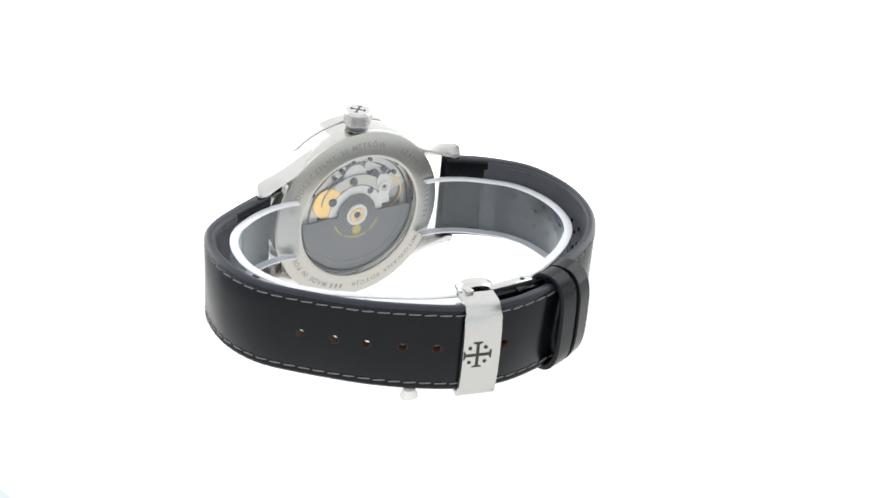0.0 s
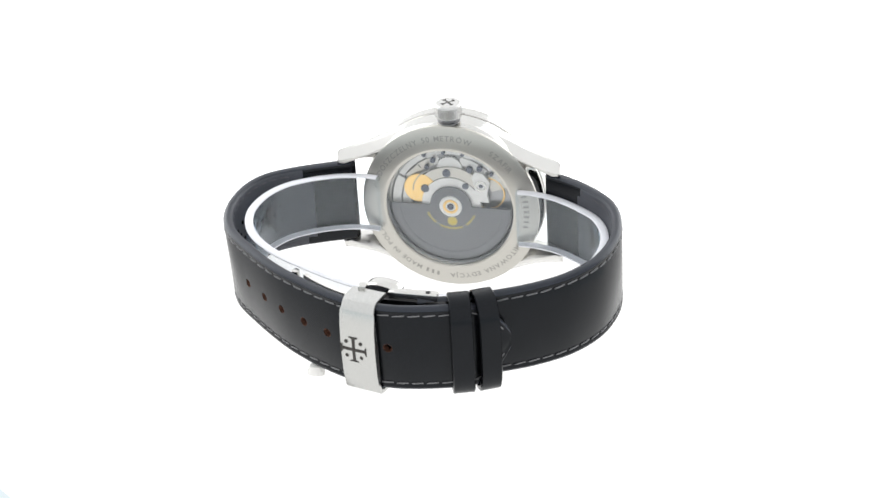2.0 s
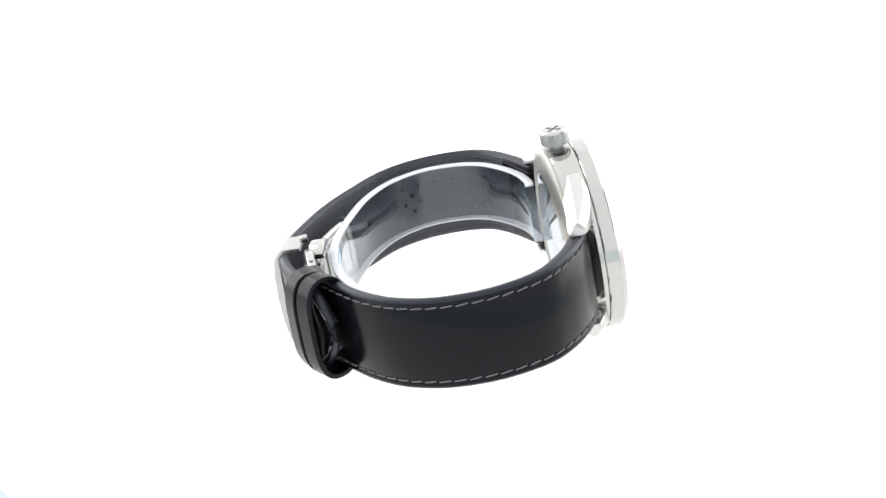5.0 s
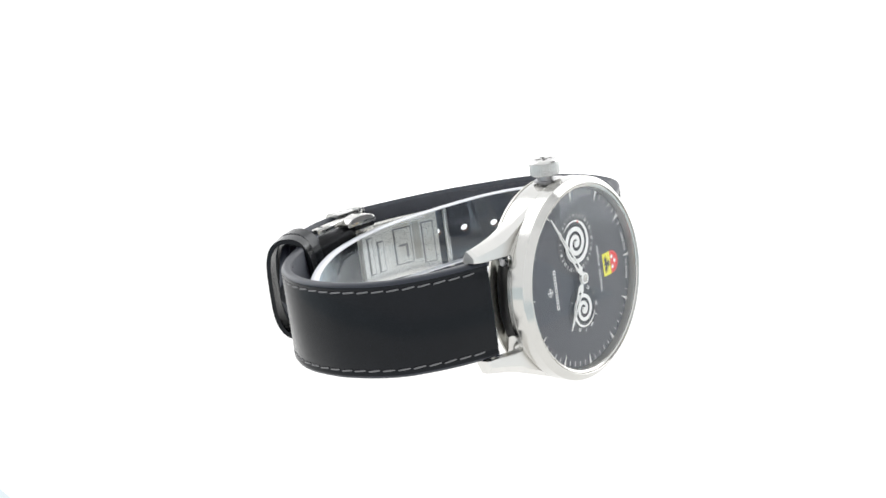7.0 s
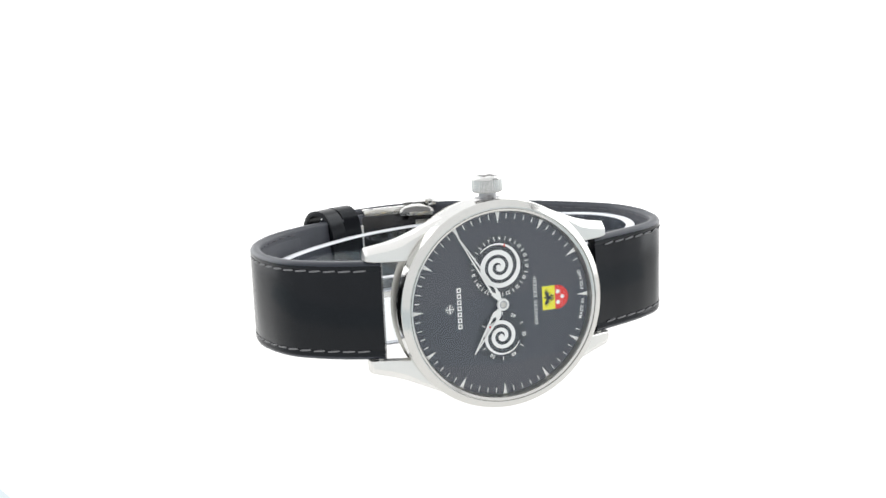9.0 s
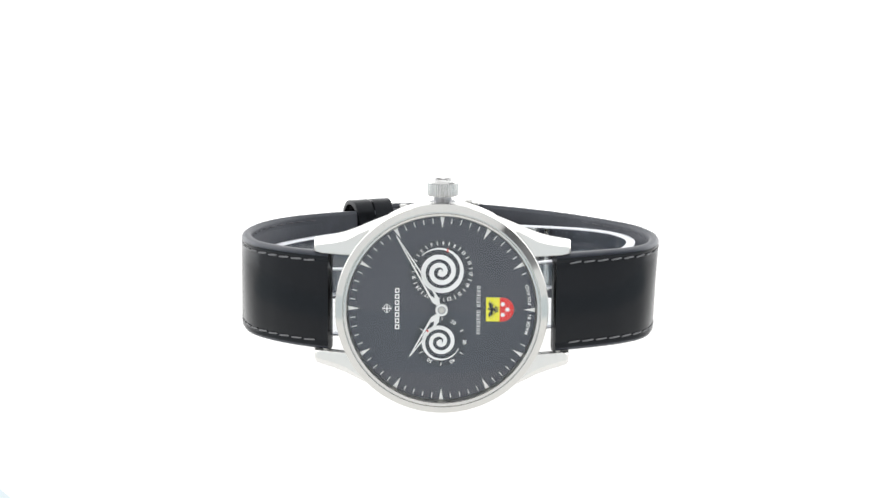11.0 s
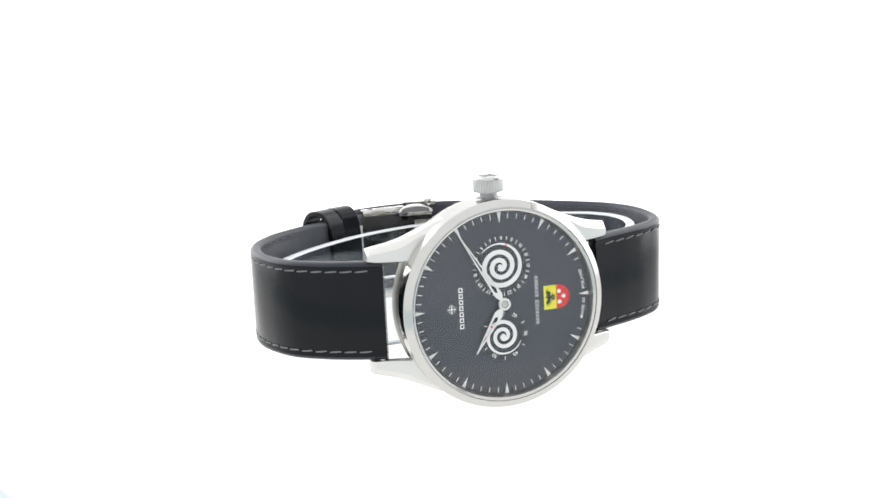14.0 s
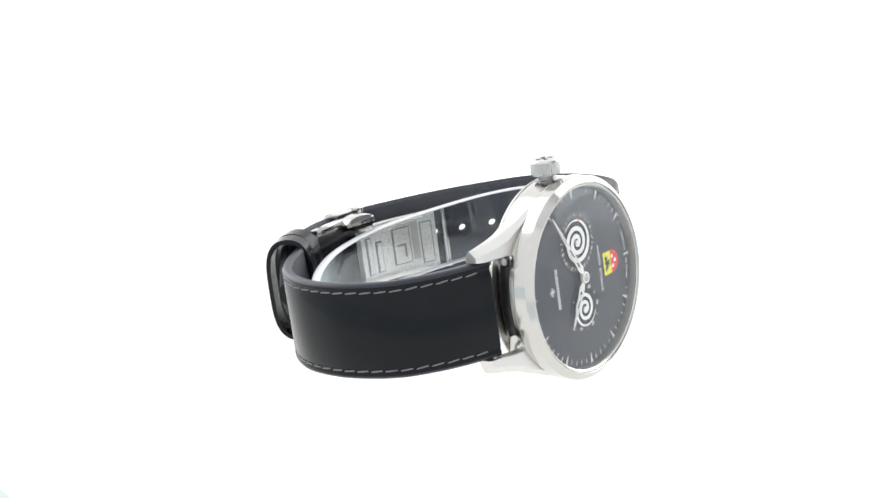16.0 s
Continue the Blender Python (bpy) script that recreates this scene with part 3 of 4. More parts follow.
def build_movement():
    # base in the darker steel, which paints the shade between the bridges
    mv = part("movement", lathe([(0, 5.6), (13.8, 5.6), (13.8, 4.6), (0, 4.6)], 96), M_DARKSTEEL, watch, "rhodium plated automatic movement, its base darkened for the shade between bridges")

    def plate(name, poly, y0, y1, material, label="", bevel=0.12):
        return part(name, slab([(-u, v) for u, v in poly], y0, y1, bevel), material, mv, label, 14)
    # bridges, read from behind: u to the right, v up
    plate("bridge", sector(0, 0, 4.4, 6.7, -3, 183), 5.6, 7.1, M_PLATE, "curved rotor bridge")
    plate("bridge", sector(0, 0, 6.75, 9.2, 38, 139), 5.6, 6.85, M_BRUSH, "brushed steel outer bridge")
    plate("bridge", sector(0, 0, 12.2, 13.5, 30, 150), 5.6, 6.3, M_PLATE)
    plate("bridge", sector(0, 0, 9.9, 11.9, 112, 140), 5.6, 6.2, M_BRUSH)
    plate("bridge", sector(0, 0, 10.2, 11.9, 46, 76), 5.6, 6.35, M_PLATE)
    plate("bridge", sector(0, 0, 9.6, 13.5, 20, 42), 5.6, 6.1, M_BRUSH)
    plate("bridge", sector(0, 0, 9.2, 11.2, 143, 183), 5.6, 6.6, M_PLATE)
    plate("bridge", sector(0, 0, 11.55, 13.5, 152, 184), 5.6, 6.4, M_PLATE)
    plate("bridge", [(-9.4, 5.6), (-6.6, 8.4), (-7.4, 9.4), (-10.2, 6.6)], 5.7, 6.5, M_BRUSH)
    cock = [(4.8, 1.1), (8.6, 1.1), (8.2, 3.0), (8.9, 6.2), (7.4, 8.3), (5.6, 8.6), (4.8, 7.0), (5.6, 4.2)]
    plate("balance_cock", cock, 6.2, 7.15, M_PLATE, "small balance cock")
    plate("regulator_ring", sector(6.9, 5.2, 0.9, 1.3, 0, 359.9, 24), 7.15, 7.3, M_STEEL, "polished regulator ring", 0.05)
    plate("jewel", disc(6.9, 5.2, 0.45, 16), 7.15, 7.25, M_BLUED, "", 0.05)
    plate("balance_rim", sector(8.0, 2.9, 3.65, 4.05, 0, 359.9, 48), 5.9, 6.15, M_GOLD, "gilt balance wheel rim")
    plate("gilt_wheel", disc(-7.0, 3.6, 3.6), 6.65, 6.95, M_GOLD, "gilt reversing wheel")
    plate("click_spring", sector(-3.0, 3.0, 5.4, 5.65, 105, 178, 20), 6.95, 7.1, M_DARKSTEEL, "thin curved click spring", 0)
    for cu, cv, ro, ri, n, y1 in ((-0.2, 8.7, 3.0, 2.6, 26, 6.3), (3.4, 10.6, 1.35, 1.1, 16, 6.15), (-3.9, 10.6, 1.5, 1.25, 18, 6.0)):
        teeth = [((ro if k % 2 else ri) * math.cos(k * math.pi / n) + cu, cv + (ro if k % 2 else ri) * math.sin(k * math.pi / n)) for k in range(2 * n)]
        plate("toothed_wheel", teeth, 5.6, y1, M_PLATE, "steel ratchet wheel", 0)
    for u, v, r in ((-5.8, 3.7, 0.95), (-0.8, 7.8, 0.9), (3.4, 4.9, 0.75), (4.4, 9.0, 0.75), (6.7, 9.4, 0.65), (-3.75, 10.8, 0.6), (-5.2, 9.0, 0.5), (-5.7, 12.0, 0.5), (-1.3, 12.8, 0.45), (9.3, 8.2, 0.45), (3.0, 12.6, 0.4)):
        plate("screw", disc(u, v, r, 20), 6.3, 7.2, M_BLUED, "dark screw head", 0.08)
    # the half-round rotor, hanging down
    poly = disc(0, 0, 13.4, 60, 180, 360) + disc(0, 0, 4.7, 30, 0, 180)
    ro = part("rotor", slab([(-u, v + 0.0) for u, v in poly], 7.2, 7.7, 0.1), M_ROTOR, watch, "grey half-round winding rotor", 30)
    part("rotor_rim", slab([(-u, v) for u, v in sector(0, 0, 11.6, 13.45, 182, 358, 60)], 7.7, 7.78, 0.03), M_ROTOR, ro, smooth=30)
    for r0, r1, y1, m in ((1.7, 2.55, 8.0, M_PLATE), (1.15, 1.7, 8.12, M_GOLD), (0.75, 1.15, 8.0, M_PLATE), (0.0, 0.75, 8.1, M_BLUED)):
        part("bearing_ring", lathe([(r0, 7.6), (r0, y1 - 0.05), (r0 + 0.06, y1), (r1 - 0.06, y1), (r1, y1 - 0.05), (r1, 7.6)], 48), m, ro)
    for a0, a1 in ((200, 232), (242, 297), (307, 340)):
        n = max(3, int((a1 - a0) / 4.5))
        for k in range(n):
            b0 = a0 + (a1 - a0) * k / n
            part("gilt_bar", slab([(-u, v) for u, v in sector(0, 0, 5.35, 5.85, b0, b0 + (a1 - a0) / n * 0.68, 3)], 7.7, 7.73), M_GILTPRINT, ro, smooth=0)
    part("gilt_mark", slab([(-u, v) for u, v in disc(0.2, -3.8, 1.15, 8)], 7.7, 7.73), M_GILTPRINT, ro, smooth=0)


# ---------------------------------------------------------------- the strap
LONG = [(22.2, 5.4), (26, 7.2), (31, 9.5), (36.2, 12.4), (40.6, 16.4), (43.0, 22.5), (43.4, 31), (40.6, 39.4), (34.2, 46.8), (24.0, 55.8), (12.3, 62.9), (4.4, 65.6), (-2, 66.3), (-9, 65.3), (-16, 63.3), (-21, 60.9), (-23.9, 59.2)]
SHORT = [(-22.2, 5.4), (-26, 7.2), (-30, 9.5), (-34, 12.6), (-38, 17.0), (-40.4, 23), (-41.3, 31), (-39.4, 40), (-34.6, 47.6), (-28, 53.0), (-20, 57.2), (-12, 60.4), (-6, 61.8)]
LONG_C, SHORT_C = frames_along(spline(LONG), 1), frames_along(spline(SHORT), -1)
HALF = 9.65


def lean(curve, s, z):
    """How far the long strap end flares outwards at height z, away from lugs and clasp."""
    if curve is not LONG_C:
        return 0.0
    q = max(0.0, min(1.0, (s - 8) / 22)) * max(0.0, min(1.0, (78 - s) / 18))
    return (0.05 if z > 0 else 0.03) * z * q * q * (3 - 2 * q)


def strap_ring(p, o, half, thick, curve, s):
    """A padded cross-section: a rolled bead along both edges, a furrow at the seam."""
    h = half
    side = [(0.0, 0.0), (h - 2.3, -0.02), (h - 1.9, -0.2), (h - 1.55, -0.2), (h - 1.2, -0.03), (h - 0.7, -0.02), (h - 0.25, -0.3), (h, -0.85), (h, -thick + 0.7), (h - 0.25, -thick + 0.2), (h - 0.8, -thick), (0.0, -thick)]
    ring = side + [(-a, b) for a, b in side[1:-1]][::-1]
    ring = [(z, d + lean(curve, s, z)) for z, d in ring]
    return [(p.x + o.x * d, p.y + o.y * d, z) for z, d in ring]


def build_strap(name, curve, label, tip):
    total = length(curve)
    rows = []
    acc = 0.0
    for i, (p, t, o) in enumerate(curve):
        if i:
            acc += (p - curve[i - 1][0]).length
        thick = 3.2 - 1.1 * min(1, acc / 30)
        half = HALF - 0.1 * min(1, acc / 60)
        if tip and acc > total - 9:
            q = (acc - total + 9) / 9
            half *= 1 - 0.78 * q ** 2.1
        if acc < 1.2:
            thick *= 0.62 + 0.38 * acc / 1.2
        rows.append(strap_ring(p, o, half, thick, curve, acc))
    strap = part(name, loft(rows), M_LEATHER, watch, label, 60)
    strap.data.materials.append(M_EDGE)
    strap.data.materials.append(M_LINING)
    for f in strap.data.polygons:
        k = f.index % 22
        if f.index >= 22 * (len(rows) - 1):
            continue
        # edge beads take the leather with the sheen in its colour
        if 5 <= k <= 8 or 13 <= k <= 16:
            f.material_index = 1
        elif 9 <= k <= 12 and f.index > 22 * 24:
            f.material_index = 2
    # seam: one stitch after another along both edges
    bm = bmesh.new()
    rings = []
    for x, r in ((-1.25, 0.05), (-1.12, 0.15), (0, 0.19), (1.12, 0.15), (1.25, 0.05)):
        rings.append([(x, r * 0.9 * math.cos(k * math.pi / 4), r * math.sin(k * math.pi / 4)) for k in range(8)])
    thread = finish("stitch", loft(rings, bm=bm), M_THREAD)
    under_thread = finish("stitch", loft(rings), M_BOBBIN)
    s = 4.2
    while s < total - (8 if tip else 1):
        p, t, o = along(curve, s)
        half = HALF - 0.1 * min(1, s / 60)
        for sz in (1, -1):
            e = lean(curve, s, (half - 1.72) * sz) - 0.1
            c = Vector((p.x + o.x * e, p.y + o.y * e, (half - 1.72) * sz))
            m = Matrix(((t.x, o.x, 0, c.x), (t.y, o.y, 0, c.y), (0, 0, 1, c.z), (0, 0, 0, 1)))
            if m.to_3x3().determinant() < 0:
                m = m @ Matrix.Diagonal((-1, 1, 1, 1))
            tilt = Matrix.Rotation(radians(4 + random.uniform(-2, 2)), 4, "Y")
            piece("stitch", thread, strap, m @ tilt)
            if 14 < s < 60:
                e = lean(curve, s, (half - 1.2) * sz) - (3.2 - 1.1 * min(1, s / 30)) + 0.05
                c = Vector((p.x + o.x * e, p.y + o.y * e, (half - 1.2) * sz))
                m.translation = c
                piece("stitch", under_thread, strap, m @ tilt, "dark bobbin thread")
        s += 3.05
    if tip:
        # the seam runs on round the tip
        wide = lambda q: (HALF - 0.1) * (1 - 0.78 * q ** 2.1) - 1.7
        for s, q in ((total - 6.6, 0.27), (total - 4.2, 0.53), (total - 2.3, 0.75)):
            p, t, o = along(curve, s)
            slope = math.atan2(wide(q + 0.1) - wide(q - 0.1), 1.8)
            for sz in (1, -1):
                z = wide(q) * sz
                c = Vector((p.x - o.x * 0.05, p.y - o.y * 0.05, z))
                m = Matrix(((t.x, o.x, 0, c.x), (t.y, o.y, 0, c.y), (0, 0, 1, c.z), (0, 0, 0, 1)))
                if m.to_3x3().determinant() < 0:
                    m = m @ Matrix.Diagonal((-1, 1, 1, 1))
                    turn = slope * sz
                else:
                    turn = -slope * sz
                piece("stitch", thread, strap, m @ Matrix.Rotation(turn, 4, "Y"))
    return strap


HOLES_AT = (34.6, 29.6, 24.7, 18.7, 12.9, -0.5)


def hole_places():
    out = []
    for tx in HOLES_AT:
        s = min((k * 0.1 for k in range(300, 1100)), key=lambda q: abs(along(LONG_C, q)[0].x - tx) + (50 if along(LONG_C, q)[0].y < 30 else 0))
        p, t, o = along(LONG_C, s)
        out.append(Matrix.Translation((p.x, p.y, 0.3)) @ Vector((o.x, o.y, 0)).to_track_quat("Y", "Z").to_matrix().to_4x4())
    return out


def punch(ob):
    """Cuts the adjusting holes right through a leather part."""
    bm = bmesh.new()
    for m in hole_places():
        one = lathe([(0, -7), (0.88, -7), (0.88, 2), (0, 2)], 20)
        one.transform(m)
        tmp = bpy.data.meshes.new("cutter")
        one.to_mesh(tmp)
        one.free()
        bm.from_mesh(tmp)
        bpy.data.meshes.remove(tmp)
    cutter = new("cutter", finish("cutter", bm, M_TAN, 0))
    mod = ob.modifiers.new("punch", "BOOLEAN")
    mod.operation, mod.object, mod.solver = "DIFFERENCE", cutter, "EXACT"
    keep = ob.parent
    ob.parent = None
    old = ob.data
    ob.data = bpy.data.meshes.new_from_object(ob.evaluated_get(bpy.context.evaluated_depsgraph_get()))
    ob.data.name = old.name
    ob.parent = keep
    ob.modifiers.clear()
    bpy.data.objects.remove(cutter)


def lining(strap, curve, s0, s1, half, rise, label, holes):
    """A soft inner panel, with a quincunx of small air holes drawn as dark discs."""
    rows = []
    n = 40
    for k in range(n + 1):
        s = s0 + (s1 - s0) * k / n
        p, t, o = along(curve, s)
        d = 3.2 - 1.1 * min(1, s / 30)
        a, b = d - 0.05, d + rise
        ring = [(z, q - lean(curve, s, z)) for z, q in ((-half, a), (-half + 0.3, b), (0, b), (half - 0.3, b), (half, a))]
        rows.append([(p.x - o.x * q, p.y - o.y * q, z) for z, q in ring])
    pad = part("lining", loft(rows), M_LINING, strap, label, 30)
    if strap.name == "strap_long":
        punch(pad)
    # a disc on the surface, its colour holding the hole's shade
    bm = lathe([(0, 0.13), (0.4, 0.12), (0.5, -0.1), (0, -0.1)], 10)
    hole = finish("air_hole", bm, M_PIT)
    for k in range(holes):
        s = s0 + 8 + k * 2.2
        p, t, o = along(curve, s)
        d = 3.2 - 1.1 * min(1, s / 30) + rise
        for z in ((-3.8, 0, 3.8) if k % 2 else (-1.9, 1.9)):
            e = d - lean(curve, s, z)
            c = Vector((p.x - o.x * e, p.y - o.y * e, z))
            m = Matrix.Translation(c) @ Vector((-o.x, -o.y, 0)).to_track_quat("Y", "Z").to_matrix().to_4x4()
            piece("air_hole", hole, strap, m)


def build_straps():
    long_strap = build_strap("strap_long", LONG_C, "black smooth leather strap end with adjusting holes and grey stitching", True)
    short_strap = build_strap("strap_short", SHORT_C, "black smooth leather strap end with two keepers", False)
    lining(long_strap, LONG_C, 10, 62, 7.6, 0.1, "dark grey perforated lining", 12)
    lining(short_strap, SHORT_C, 10, 62, 7.6, 0.1, "dark grey perforated lining", 12)
    punch(long_strap)
    # adjusting holes: a rim of raw leather round each
    rim = finish("hole_rim", lathe([(0.97, 0.0), (0.95, 0.02), (0.9, 0.01), (0.84, -0.3), (0.84, -1.7), (0.89, -1.7), (0.92, -0.05)], 24, True), M_TAN)
    for m in hole_places():
        piece("hole_rim", rim, long_strap, m, "raw brown edge of a punched hole")
    # keepers: flat leather bands round both layers
    for x, w, grow, drop in ((-14.9, 4.4, 1.0, 6.2), (-19.7, 4.2, 1.05, 6.3)):
        s = min((k * 0.1 for k in range(800, 1400)), key=lambda q: abs(along(LONG_C, q)[0].x - x))
        p, t, o = along(LONG_C, s)
        h = HALF + 0.35
        prof = []
        for q in range(48):
            a = 2 * math.pi * q / 48
            c, sn = math.cos(a), math.sin(a)
            z = h * math.copysign(abs(c) ** 0.58, c)
            d = -drop / 2 + grow + (drop / 2 + grow) * math.copysign(abs(sn) ** 0.85, sn)
            prof.append((z, d))
        ringset = []
        for (k, e) in ((-0.5, 0.0), (-0.5, 0.7), (-0.46, 0.95), (0.46, 0.95), (0.5, 0.7), (0.5, 0.0)):
            pts = []
            for z, d in prof:
                zz = z + math.copysign(e, z) * (abs(z) / h)
                mid = -drop / 2 + grow
                dd = d + e * (d - mid) / (drop / 2 + grow)
                c = p + t * (w * k) + o * dd
                pts.append((c.x, c.y, zz))
            ringset.append(pts)
        part("keeper", loft(ringset, loop=True), M_LEATHER, watch, "black leather keeper loop", 50)


def pin(x, y, r, z0, z1):
    """A short round pin, its axis along z."""
    return loft([[(x + r * math.cos(k * math.pi / 8), y + r * math.sin(k * math.pi / 8), z) for k in range(16)] for z in (z0, z1)])


def build_clasp():
    s = min((k * 0.1 for k in range(600, 1300)), key=lambda q: abs(along(LONG_C, q)[0].x - 4.9))
    p, t, o = along(LONG_C, s)
    P = lambda a, d, z: (p.x + t.x * a + o.x * d, p.y + t.y * a + o.y * d, z)
    # cover: a plate bent round the upper and lower edges of the strap
    rings = []
    for a, e in ((-3.85, 0.12), (-3.7, 0.0), (3.7, 0.0), (3.85, 0.12)):
        out = [(-9.7, -4.6), (-10.5, -4.6), (-10.55, -1.0), (-10.3, -0.1), (-9.4, 0.45), (-5, 1.1), (0, 1.3), (5, 1.1), (8.2, 0.6), (9.0, 0.35), (10.2, -0.3), (10.6, -1.2), (10.6, -4.6), (9.8, -4.6), (9.8, -1.2), (9.3, -0.3), (8.6, 0.05), (0, 0.12), (-8.6, 0.05), (-9.3, -0.3), (-9.7, -1.2)]
        rings.append([P(a * (0.93 if z > 8.5 else 1), d + (0.6 if d > 0.12 else 0.3 if d > -1.3 else 0) - e * (1 if d > 0.12 else 0), z - 0.3) for z, d in out])
    cover = part("clasp_cover", loft(rings), M_SATIN, watch, "satin steel clasp cover with a dark etched cross", 50)
    # the way along the strap runs against the reader's right
    cross_shape(cover, lambda u, v: P(u - 0.9, 1.94 - 0.008 * (v - 0.4) ** 2 - 0.012 * abs(v - 0.4), v - 0.2), 2.9, M_ETCH)
    for zs in (1, -1):
        # pusher: an arched chrome button, flat towards the strap, over a body painted dark for shade
        part("pusher_body", loft([[P(a, d, z * zs) for a, d in ((-2.2, -9.2), (3.0, -9.2), (3.0, -6.6), (-2.2, -6.6))] for z in (7.2, 8.5)]), M_SHADOWSTEEL, watch, "body of the clasp pusher, painted dark for the shade inside", 0)
        arch = [(-2.5, 8.3), (-2.6, 8.9)] + [(1.2 - 3.8 * math.cos(radians(q)), 8.9 + 1.45 * math.sin(radians(q))) for q in range(5, 180, 10)] + [(5.0, 8.9), (4.9, 8.3)]
        rr = []
        for d, f in ((-9.75, 0.9), (-9.6, 0.98), (-9.3, 1.0), (-6.9, 1.0), (-6.6, 0.95)):
            rr.append([P(1.2 + (a - 1.2) * f, d, (8.3 + (z - 8.3) * f) * zs) for a, z in arch])
        push = part("pusher", loft(rr), M_STEEL, watch, "arched chrome clasp pusher", 35)
        # a darker arched plate laid on the pusher's inner face
        inset = [(1.2 + (a - 1.2) * 0.8, 9.05 + (z - 8.3) * 0.58) for a, z in arch]
        part("groove", loft([[P(a, d, z * zs) for a, z in inset] for d in (-9.82, -9.6)]), M_DARKSTEEL, push, "darker arched plate on the pusher's face", 0)
        part("latch_tab", box(*sorted((P(-2.6, -5.4, 0)[0], P(-0.9, -5.4, 0)[0])), 59.6, 61.4, *sorted((9.6 * zs, 11.0 * zs)), 0.15), M_STEEL, cover)
        part("link_bar", box(-9.8, 0.2, 59.2, 61.0, *sorted((7.6 * zs, 10.0 * zs)), 0.3), M_STEEL, watch, "polished clasp link")
        # a dark disc in place of the pivot hole's shade
        part("pivot", pin(-7.8, 60.1, 0.5, 9.9 * zs, 10.06 * zs), M_SHADOWSTEEL, watch, "dark disc for the shaded pivot hole of the clasp link")
    # a block whose near-black colour holds the shade within the clasp
    part("clasp_spine", box(-13.5, 2.0, 58.8, 61.6, -8.6, 8.6, 0.4), M_SHADOWSTEEL, watch, "inner spine of the clasp, painted dark for shade", 30)
    # inner folding plates, bent with the wrist
    inner = frames_along(spline([(24, 47.6), (17, 53.1), (9, 57.2), (0, 59.0), (-9, 58.0), (-17, 54.4)]), 1)
    for name, s0, s1, half, d0, d1 in (("folding_plate", 5.2, 24, 6.7, 0.0, 0.9), ("folding_plate", 22.5, 44, 7.0, 1.1, 2.0), ("folding_arm", 18, 40, 3.2, 2.1, 3.2)):
        rows = []
        for k in range(13):
            q, tt, oo = along(inner, s0 + (s1 - s0) * k / 12)
            rows.append([(q.x + oo.x * d, q.y + oo.y * d, z) for z, d in ((-half, d0 + 0.2), (-half + 0.2, d0), (half - 0.2, d0), (half, d0 + 0.2), (half, d1), (-half, d1))])
        fp = part(name, loft(rows), M_INNER, watch, "steel folding plate of the clasp", 35)
        if name == "folding_plate" and s0 < 10:
            # dark strips laid on for the slots' shade, each round a raised tongue
            def strip(kind, material, u0, u1, z0, z1, e0, e1, text=""):
                rr = []
                for k in range(5):
                    q, tt, oo = along(inner, s0 + u0 + (u1 - u0) * k / 4)
                    rr.append([(q.x - oo.x * e, q.y - oo.y * e, z) for z, e in ((z0, e0), (z1, e0), (z1, e1), (z0, e1))])
                part(kind, loft(rr), material, fp, text, 0)
            for a0, a1, h0, h1 in ((0.9, 3.8, -4.8, 4.6), (6.2, 10.6, -3.9, 4.4), (13.2, 15.0, -4.4, 2.6), (16.0, 17.6, -4.4, 4.0)):
                w = 0.3
                for u0, u1, z0, z1 in ((a0, a0 + w, h0, h1), (a1 - w, a1, h0, h1), (a0 + w, a1 - w, h1 - w, h1), (a0 + w, a1 - w, h0, h0 + w)):
                    strip("slot", M_DARKSTEEL, u0, u1, z0, z1, -0.1, 0.04, "dark strip drawn for the shade of a slot")
                strip("tongue", M_INNER, a0 + w, a1 - w, h0 + w, h1 - w, -0.05, 0.35)
            strip("slot", M_DARKSTEEL, 7.4, 9.6, 0.2, 0.7, 0.3, 0.37)
            strip("slot", M_DARKSTEEL, 7.4, 7.9, -2.4, 0.2, 0.3, 0.37)
            strip("tongue", M_BRUSH, 4.2, 5.8, -3.5, 5.2, -0.05, 0.08)
    rows = []
    for k in range(13):
        q, tt, oo = along(inner, 8 + 18 * k / 12)
        rows.append([(q.x - oo.x * (0.45 + 0.4 * math.cos(c)), q.y - oo.y * (0.45 + 0.4 * math.cos(c)), 5.6 + 0.4 * math.sin(c)) for c in [e * math.pi / 5 for e in range(10)]])
    part("release_rod", loft(rows), M_STEEL, watch, "thin polished rod on the folding plate")
    bm = lathe([(0, -6.8), (0.8, -6.8), (0.8, 6.8), (0, 6.8)], 20)
    bm.transform(Matrix.Translation((22.5, 50.4, 0)) @ Matrix.Rotation(radians(90), 4, "X"))
    part("hinge_pin", bm, M_STEEL, watch)


build_case()
build_crown()
build_dial()
build_pointers()
build_back()
build_movement()
build_straps()
build_clasp()


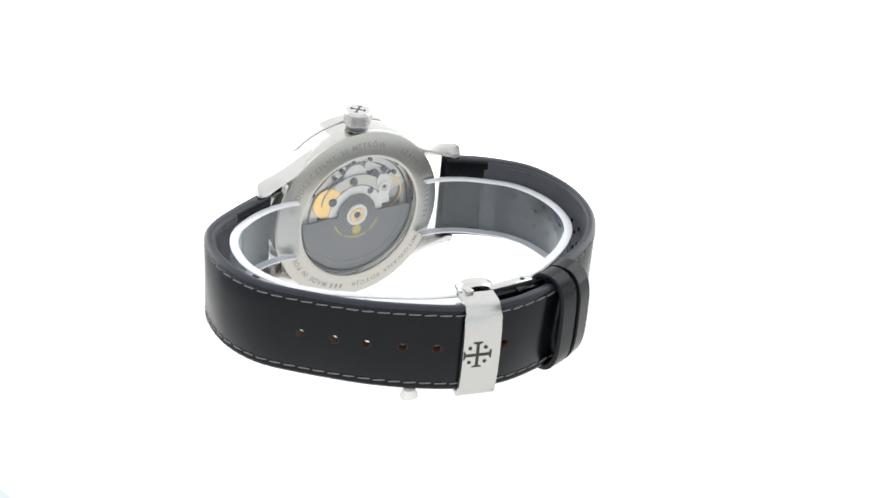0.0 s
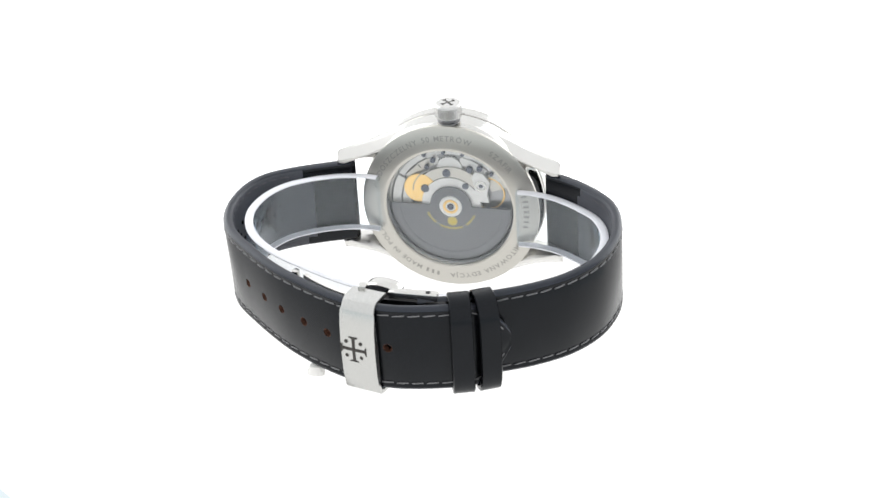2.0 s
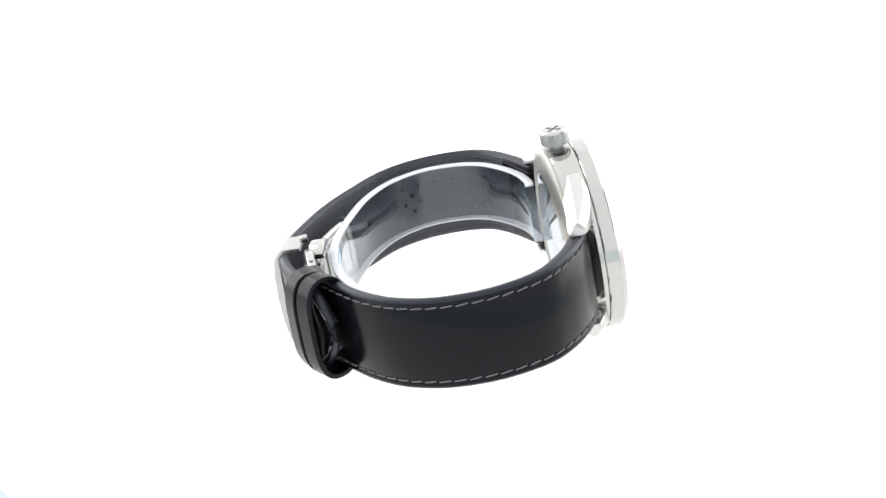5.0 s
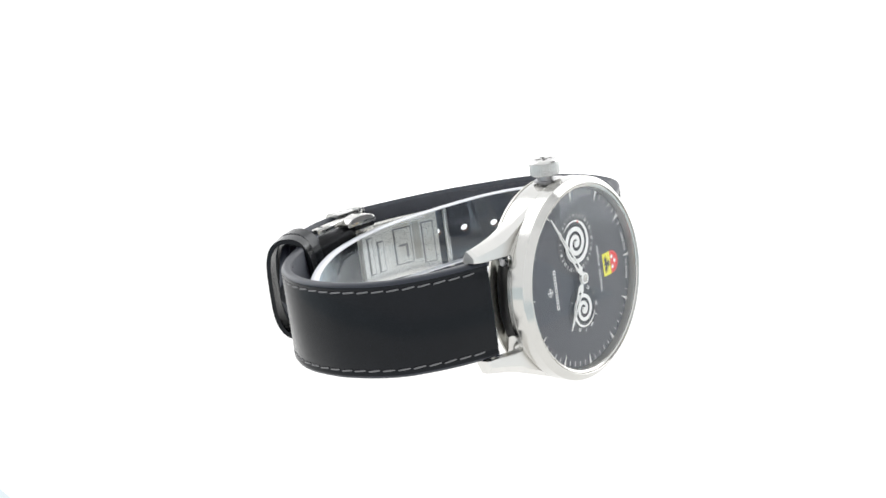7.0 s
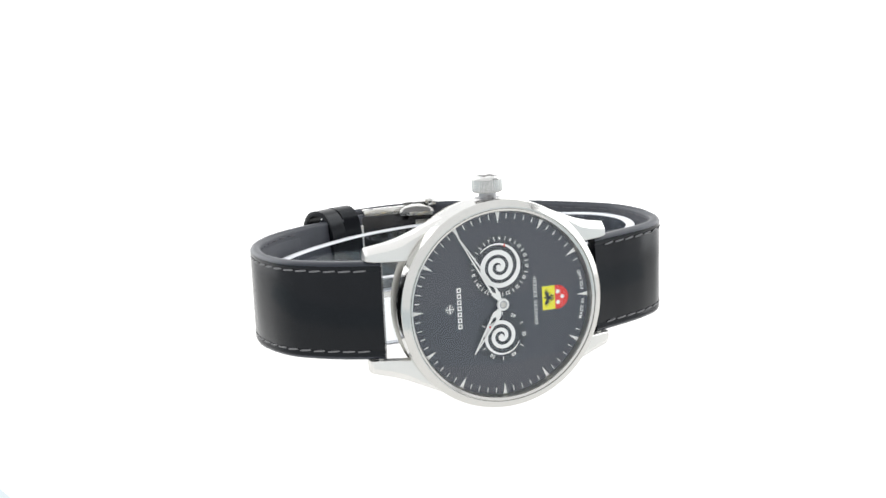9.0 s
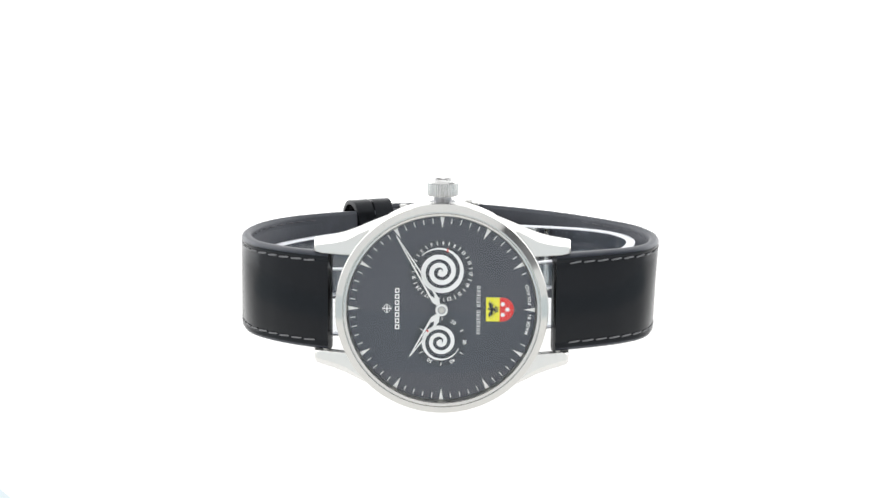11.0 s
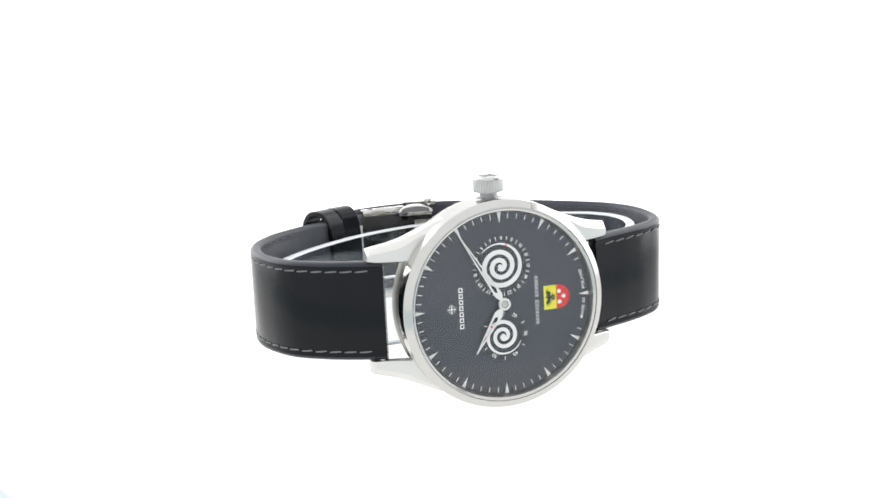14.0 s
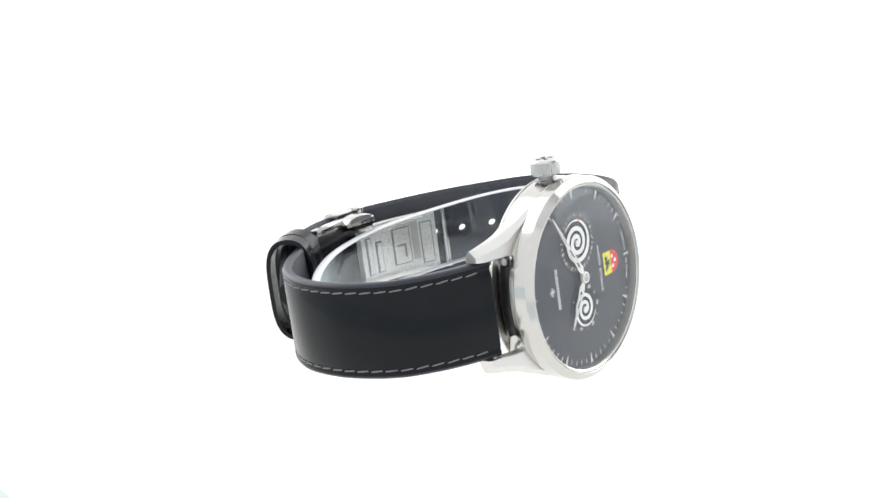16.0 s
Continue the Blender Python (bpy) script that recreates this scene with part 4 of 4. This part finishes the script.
# ---------------------------------------------------------------- what holds the watch
def build_cuff():
    """A springy open ring of clear acrylic inside the strap, from back to back of the case."""
    path = [(15.9, 9.9), (19, 9.8), (24, 10.9), (29.5, 13.6), (34.5, 17.6), (37.6, 23.5), (38.3, 31), (35.5, 38.5), (29.5, 44.5), (21, 49.2), (10, 53.6), (0, 55.2), (-10, 54.2), (-19, 50.8), (-28, 45.2), (-34.5, 38.5), (-37.2, 31), (-36.8, 23.5), (-34, 17.6), (-29, 13.6), (-24, 10.9), (-19, 9.8), (-15.6, 9.9)]
    curve = frames_along(spline(path), 1)
    ob = tagged(new("display_cuff"), "clear acrylic open ring that spreads the watch strap", "display stand")
    h, w = 6.7, 0.9

    def at(p, o, d, z):
        return (p.x + o.x * d, p.y + o.y * d, z + 0.045 * p.x)
    for d, text in ((w, "clear outer face"), (-w, "clear inner face")):
        bm = bmesh.new()
        rows = [[bm.verts.new(at(p, o, d, z)) for z in (-h + 0.3, h - 0.3)] for p, t, o in curve]
        for a, b in zip(rows, rows[1:]):
            bm.faces.new((a[0], a[1], b[1], b[0]))
        part("clear_wall", bm, M_ACRYLIC, ob, text)
    # rims: the edge's caught light is painted on as white
    for z0, z1 in ((h - 0.3, h), (-h, -h + 0.3)):
        rows = [[at(p, o, d, z) for d, z in ((-w, z0), (-w, z1 - 0.1 if z1 == h else z1), (-w + 0.15, z1), (w - 0.15, z1), (w, z1 - 0.1 if z1 == h else z1), (w, z0))] for p, t, o in curve]
        part("rim", loft(rows), M_CUTEDGE, ob, "cut edge painted whitish for the light caught in it")
    for k, sgn in ((0, -1), (-1, 1)):
        p, t, o = curve[k]
        q = p + t * 0.3 * sgn
        rows = [[at(c, o, d, z) for d, z in ((-w, -h), (w, -h), (w, h), (-w, h))] for c in (p, q)]
        part("end_face", loft(rows), M_ACRYLIC, ob, "clear cut end")
    return ob


def build_foot():
    bm = bmesh.new()
    rings = []
    for z, r in ((-11.6, 1.3), (-11.4, 1.7), (-10.8, 1.85), (-10.0, 1.6), (-9.2, 1.2)):
        rings.append([(16.8 + r * (1 + 0.08 * math.sin(3 * a)) * math.cos(a), 60.0 + r * (1 + 0.1 * math.cos(2 * a)) * math.sin(a), z) for a in [k * math.pi / 12 for k in range(24)]])
    loft(rings, bm=bm)
    return tagged(new("putty_foot", finish("putty_foot", bm, M_PUTTY, 60)), "small whitish lump of putty under the strap edge", "putty")


# the strap is not quite square to the case: the clasp side rides a hair high, the short end a hair low
def tip_up(child, degrees):
    child.matrix_basis = Matrix.Translation((0, 0.008, 0)) @ Matrix.Rotation(radians(degrees), 4, "X") @ Matrix.Translation((0, -0.008, 0)) @ child.matrix_basis


for child in watch.children:
    kind = child.name.split(".")[0]
    if kind == "strap_short":
        tip_up(child, -0.2)
    elif kind in ("strap_long", "keeper", "clasp_cover", "pusher_body", "pusher", "link_bar", "pivot", "clasp_spine", "folding_plate", "folding_arm", "release_rod", "hinge_pin"):
        tip_up(child, 0.4)
cuff = build_cuff()
foot = build_foot()


# ---------------------------------------------------------------- what moves
def motions():
    """The watch turns about the upright axis with its cuff and its foot, slows, and turns back."""
    base = pose(0.00423, -0.03505, 0.02165, -10.112, 0.521, 3.038)
    turn = [(0.0, 208.71), (0.5, 197.98), (1.0, 186.31), (1.5, 175.52), (2.0, 163.7), (2.5, 153.01), (3.0, 141.32), (3.5, 131.12), (4.0, 119.57), (4.5, 107.68), (5.0, 95.69), (5.5, 83.86), (6.0, 72.43), (6.5, 61.71), (7.0, 50.15), (7.5, 40.47), (8.0, 30.98), (8.5, 23.22), (9.0, 15.74), (9.5, 9.83), (10.0, 4.35), (10.5, -0.05), (11.0, -3.5), (11.5, -4.95), (12.0, -3.3), (12.5, 0.4), (13.0, 4.94), (13.5, 9.93), (14.0, 16.29), (14.5, 23.28), (15.0, 31.85), (15.5, 40.64), (16.0, 50.9)]
    for thing in (watch, cuff, foot):
        walk(thing, [(t, pose(0, 0, 0, 0, 0, a) @ base) for t, a in turn])


motions()
